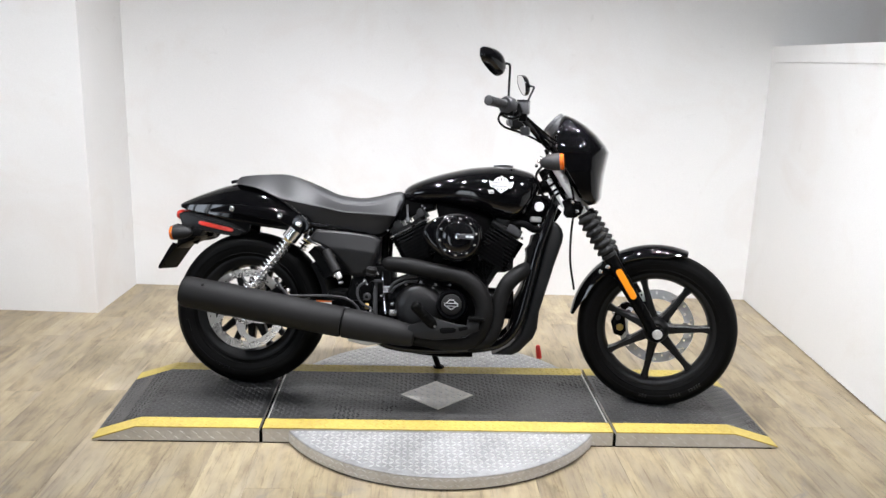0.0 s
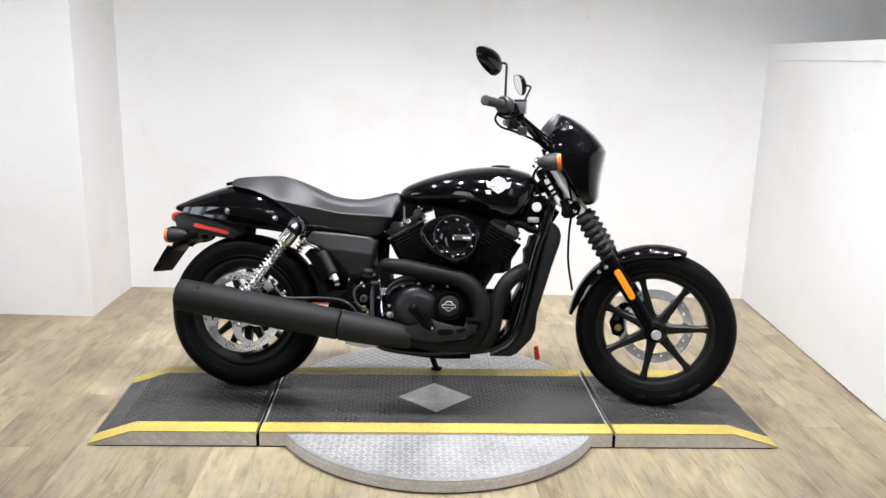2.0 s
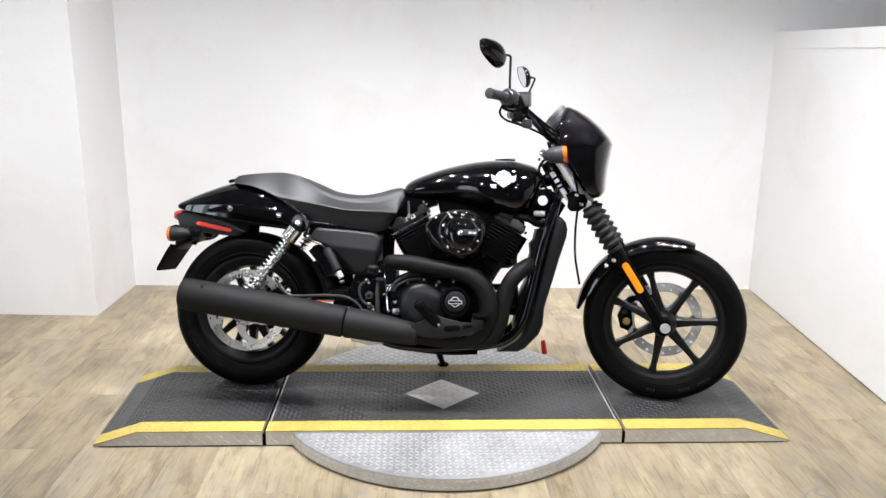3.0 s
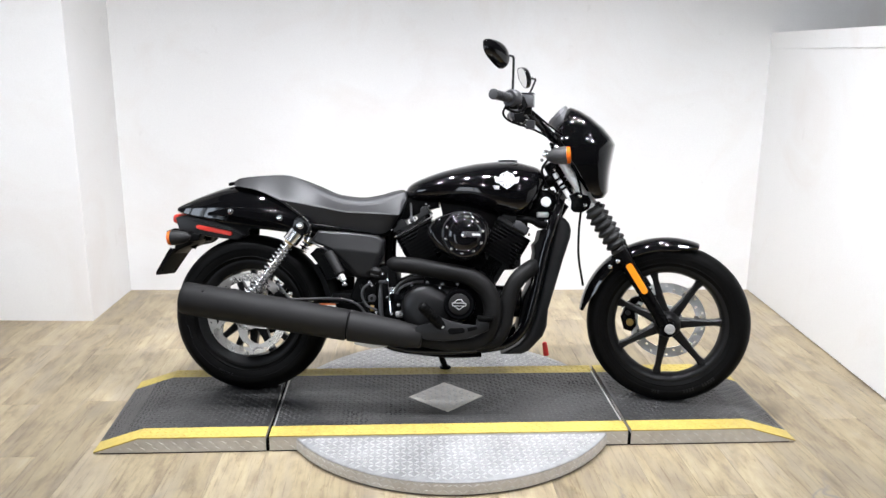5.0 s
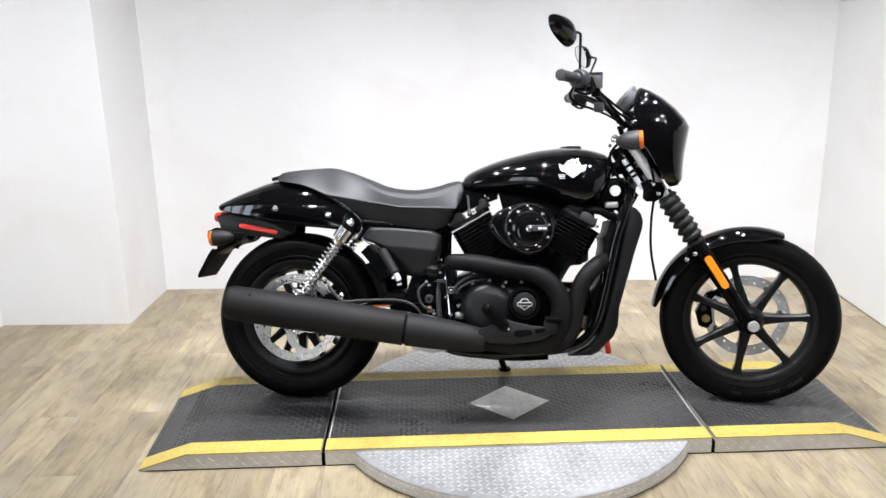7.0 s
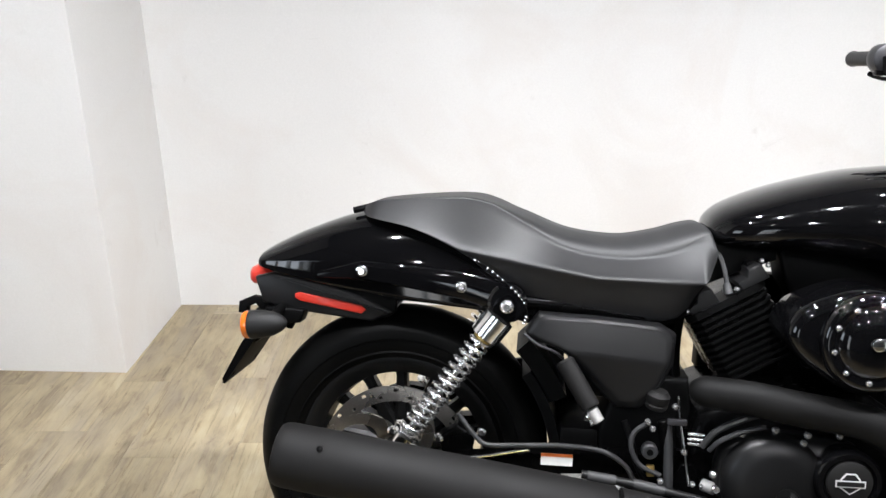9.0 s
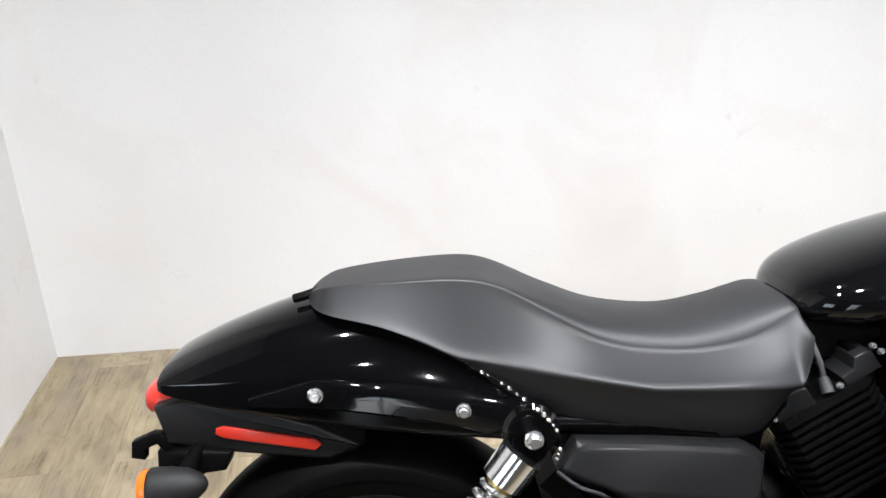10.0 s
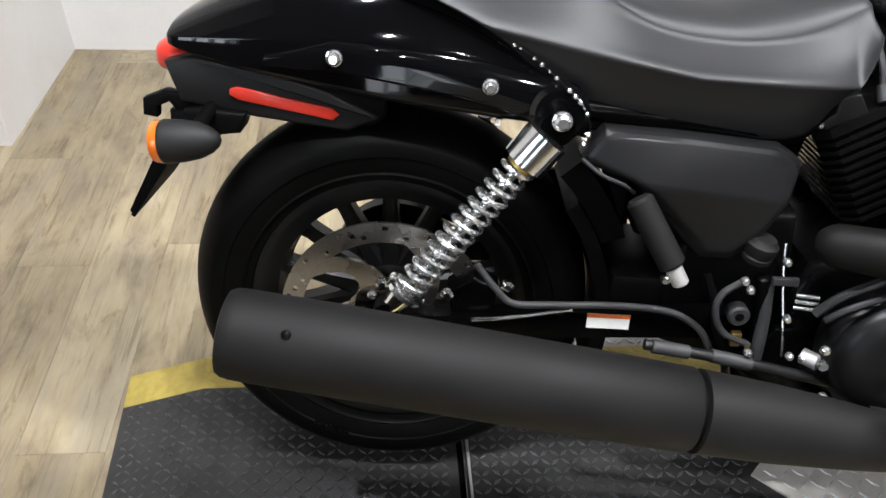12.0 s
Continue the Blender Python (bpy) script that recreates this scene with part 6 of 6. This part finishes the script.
part("loop_hose", tube([(-0.318, -0.158, 0.410), (-0.345, -0.160, 0.390), (-0.350, -0.160, 0.362), (-0.334, -0.160, 0.330), (-0.297, -0.158, 0.312)], 0.0046, 8, 8), M_GRIP, bike, "looped grey-black hose")
for x, z in ((-0.324, 0.412), (-0.297, 0.304), (-0.259, 0.360), (-0.242, 0.302), (-0.224, 0.300), (-0.278, 0.442), (-0.315, 0.40)):
    part("fitting_bolt", bolt((x, -0.164, z), (0, -1, 0), 0.0056, 0.009), M_SPRING, bike, "bright fitting bolt")
part("pedal_cap", turned([(0, 0.011), (0.022, 0.011), (0.024, 0.008)], (-0.222, -0.160, 0.300), (0.7, -0.7, 0), 16), M_STEEL, bike, "bright round pivot cap")
part("wire_loom", tube([(-0.36, -0.13, 0.40), (-0.345, -0.14, 0.36), (-0.335, -0.145, 0.32), (-0.30, -0.145, 0.27), (-0.22, -0.14, 0.215)], 0.006, 8, 6), M_PLAST, bike)
plug = part("sensor_plug", disc_y(-0.316, 0.353, -0.14, -0.158, 0.0145, 0.003, 18), M_GRIP, bike, "round grey-black sensor plug")
part("plug_socket", disc_y(-0.316, 0.353, -0.158, -0.1592, 0.006, 0.0005, 14), M_GAP, plug)
part("wire_connector", box((-0.321, -0.160, 0.308), (-0.307, -0.150, 0.329), 0.002), M_BRASS, bike, "small beige wire connector")
part("rod_clamp", box((-0.290, -0.168, 0.408), (-0.256, -0.160, 0.419), 0.002), M_GREY, bike, "dark rod clamp")
for q in range(3):
    part("clamp_stud", rod((-0.252, -0.160, 0.392 - 0.009 * q), (-0.226, -0.168, 0.394 - 0.009 * q), 0.0028, seg=10), M_SPRING, bike, "short bright stud")
part("pivot_nut", turned([(0, 0.008), (0.006, 0.008), (0.008, 0.006)], (-0.206, -0.185, 0.305), (0, -1, 0), 6), M_SPRING, bike, "bright hex nut")
part("hose_joint", rod((-0.408, -0.146, 0.402), (-0.424, -0.150, 0.398), 0.006, seg=12, ease=0.001), M_SPRING, bike, "bright hose joint")
part("belly_rail", tube([(-0.33, -0.11, 0.195), (-0.20, -0.12, 0.165), (-0.05, -0.12, 0.150), (0.08, -0.115, 0.155)], 0.007, 10, 6), M_SATIN, bike)
# cables at the head
steered("brake_cable", M_PLAST, tube([(0.275, -0.20, 1.04), (0.32, -0.14, 0.985), (0.375, -0.10, 0.94), (0.42, -0.11, 0.84), (0.445, -0.12, 0.74), (0.437, -0.085, 0.62), (0.438, -0.07, 0.52), (0.456, -0.06, 0.415)], 0.0042, 8, 8), "black front brake hose")
steered("throttle_cable", M_PLAST, tube([(0.196, -0.300, 1.056), (0.186, -0.298, 1.030), (0.205, -0.285, 1.006), (0.245, -0.235, 0.992), (0.300, -0.155, 0.968), (0.345, -0.09, 0.93), (0.35, -0.06, 0.87), (0.31, -0.05, 0.80)], 0.004, 8, 8), "black throttle cable")
steered("head_cable", M_PLAST, tube([(0.345, -0.08, 0.90), (0.30, -0.09, 0.84), (0.325, -0.09, 0.77), (0.37, -0.08, 0.74)], 0.005, 8, 8))
steered("ignition_knob", M_CHROME, turned([(0, 0.013), (0.012, 0.014), (0.015, 0.010)], (0.318, -0.115, 0.895), (-0.2, -1, 0.1), 18), "bright ignition switch")
part("head_bolt_lower", bolt((0.335, -0.112, 0.862), (0, -1, 0), 0.010, 0.008), M_CHROME, bike, "bright head bolt")
for q, (x, z) in enumerate(((0.372, 0.81), (0.385, 0.785), (0.40, 0.762))):
    part("hose_guide", turned([(0, 0.010), (0.022, 0.010)], (x, -0.05, z), (0.53, -0.2, -0.848), 14), M_CHROME if q % 2 == 0 else M_SATIN, bike, "small hose guide")

steered("bar_hose", M_PLAST, tube([(0.270, -0.215, 1.045), (0.300, -0.175, 1.018), (0.340, -0.12, 0.985), (0.385, -0.08, 0.955)], 0.0040, 10, 8), "black hose along handlebar")
steered("gauge_harness", M_PLAST, tube([(0.372, -0.03, 1.010), (0.350, -0.05, 0.985), (0.355, -0.07, 0.950), (0.372, -0.075, 0.92)], 0.007, 10, 8), "black wiring under gauge")
steered("wire_cover", M_PLAST, slab([(0.338, 0.935), (0.345, 0.905), (0.378, 0.902), (0.392, 0.922), (0.385, 0.945), (0.360, 0.952)], -0.050, 0.050, 0.008, 3), "black wiring cover behind fairing")
for x, y, z, rr in ((0.372, -0.112, 0.945, 0.007), (0.352, -0.118, 0.918, 0.008), (0.322, -0.105, 0.948, 0.005), (0.300, -0.118, 0.872, 0.006), (0.345, -0.10, 0.838, 0.006)):
    steered("harness_clip", M_SPRING, bolt((x, y + 0.02, z), (0, -1, 0.2), rr, 0.022), "small bright harness clip")

# side stand, down on the deck on the far side
foot = Vector((-0.065, 0.245, 0.050))
stand = part("side_stand", tube([(-0.10, 0.115, 0.185), (-0.09, 0.16, 0.135), foot], 0.012, 14, 6), M_SATIN, bike, "black side stand, folded out")
part("stand_foot", turned([(0, 0.022), (0.006, 0.023), (0.010, 0.018)], foot - Vector((0, 0.0, 0.004)), (0, -0.225, 0.974), 20), M_SATIN, stand)

# ---- floor planks ----
PW, PL = 0.152, 0.914
bm = bmesh.new()
gap = 0.0003
b0 = [(gap, gap, -0.0055), (PW - gap, gap, -0.0055), (PW - gap, PL - gap, -0.0055), (gap, PL - gap, -0.0055)]
e = 0.0004
loft([b0, [(x, y, -e) for x, y, _ in b0], [(x + (e if x < PW / 2 else -e), y + (e if y < PL / 2 else -e), 0.0) for x, y, _ in b0]], True, bm)
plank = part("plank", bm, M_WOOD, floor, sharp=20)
plank_mesh = plank.data
rng = random.Random(7)
first, rest = True, []
for i in range(-17, 24):
    x = i * PW
    y = -7.1 - rng.random() * PL
    while y < 1.66:
        near = y + PL > -1.25 and x + PW > -2.32 and x < 1.85
        if near:
            ob = plank if first else new("plank", plank_mesh)
            first = False
            ob.parent = floor
            ob.location = (x, y, 0)
            ob.scale.y = min(1.0, (1.72 - y) / PL)
        else:
            rest.append((x, y, min(1.0, (1.72 - y) / PL)))
        y += PL
vs, fs = [], []
for x, y, f in rest:
    k = len(vs)
    vs += [(x + v.co.x, y + v.co.y * f, v.co.z) for v in plank_mesh.vertices]
    fs += [[k + q for q in p.vertices] for p in plank_mesh.polygons]
me = bpy.data.meshes.new("far_planks")
me.from_pydata(vs, [], fs)
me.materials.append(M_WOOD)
far = new("far_planks", me)
far.parent = floor
tagged(far, "light whitewashed oak planks", kind="stuff")
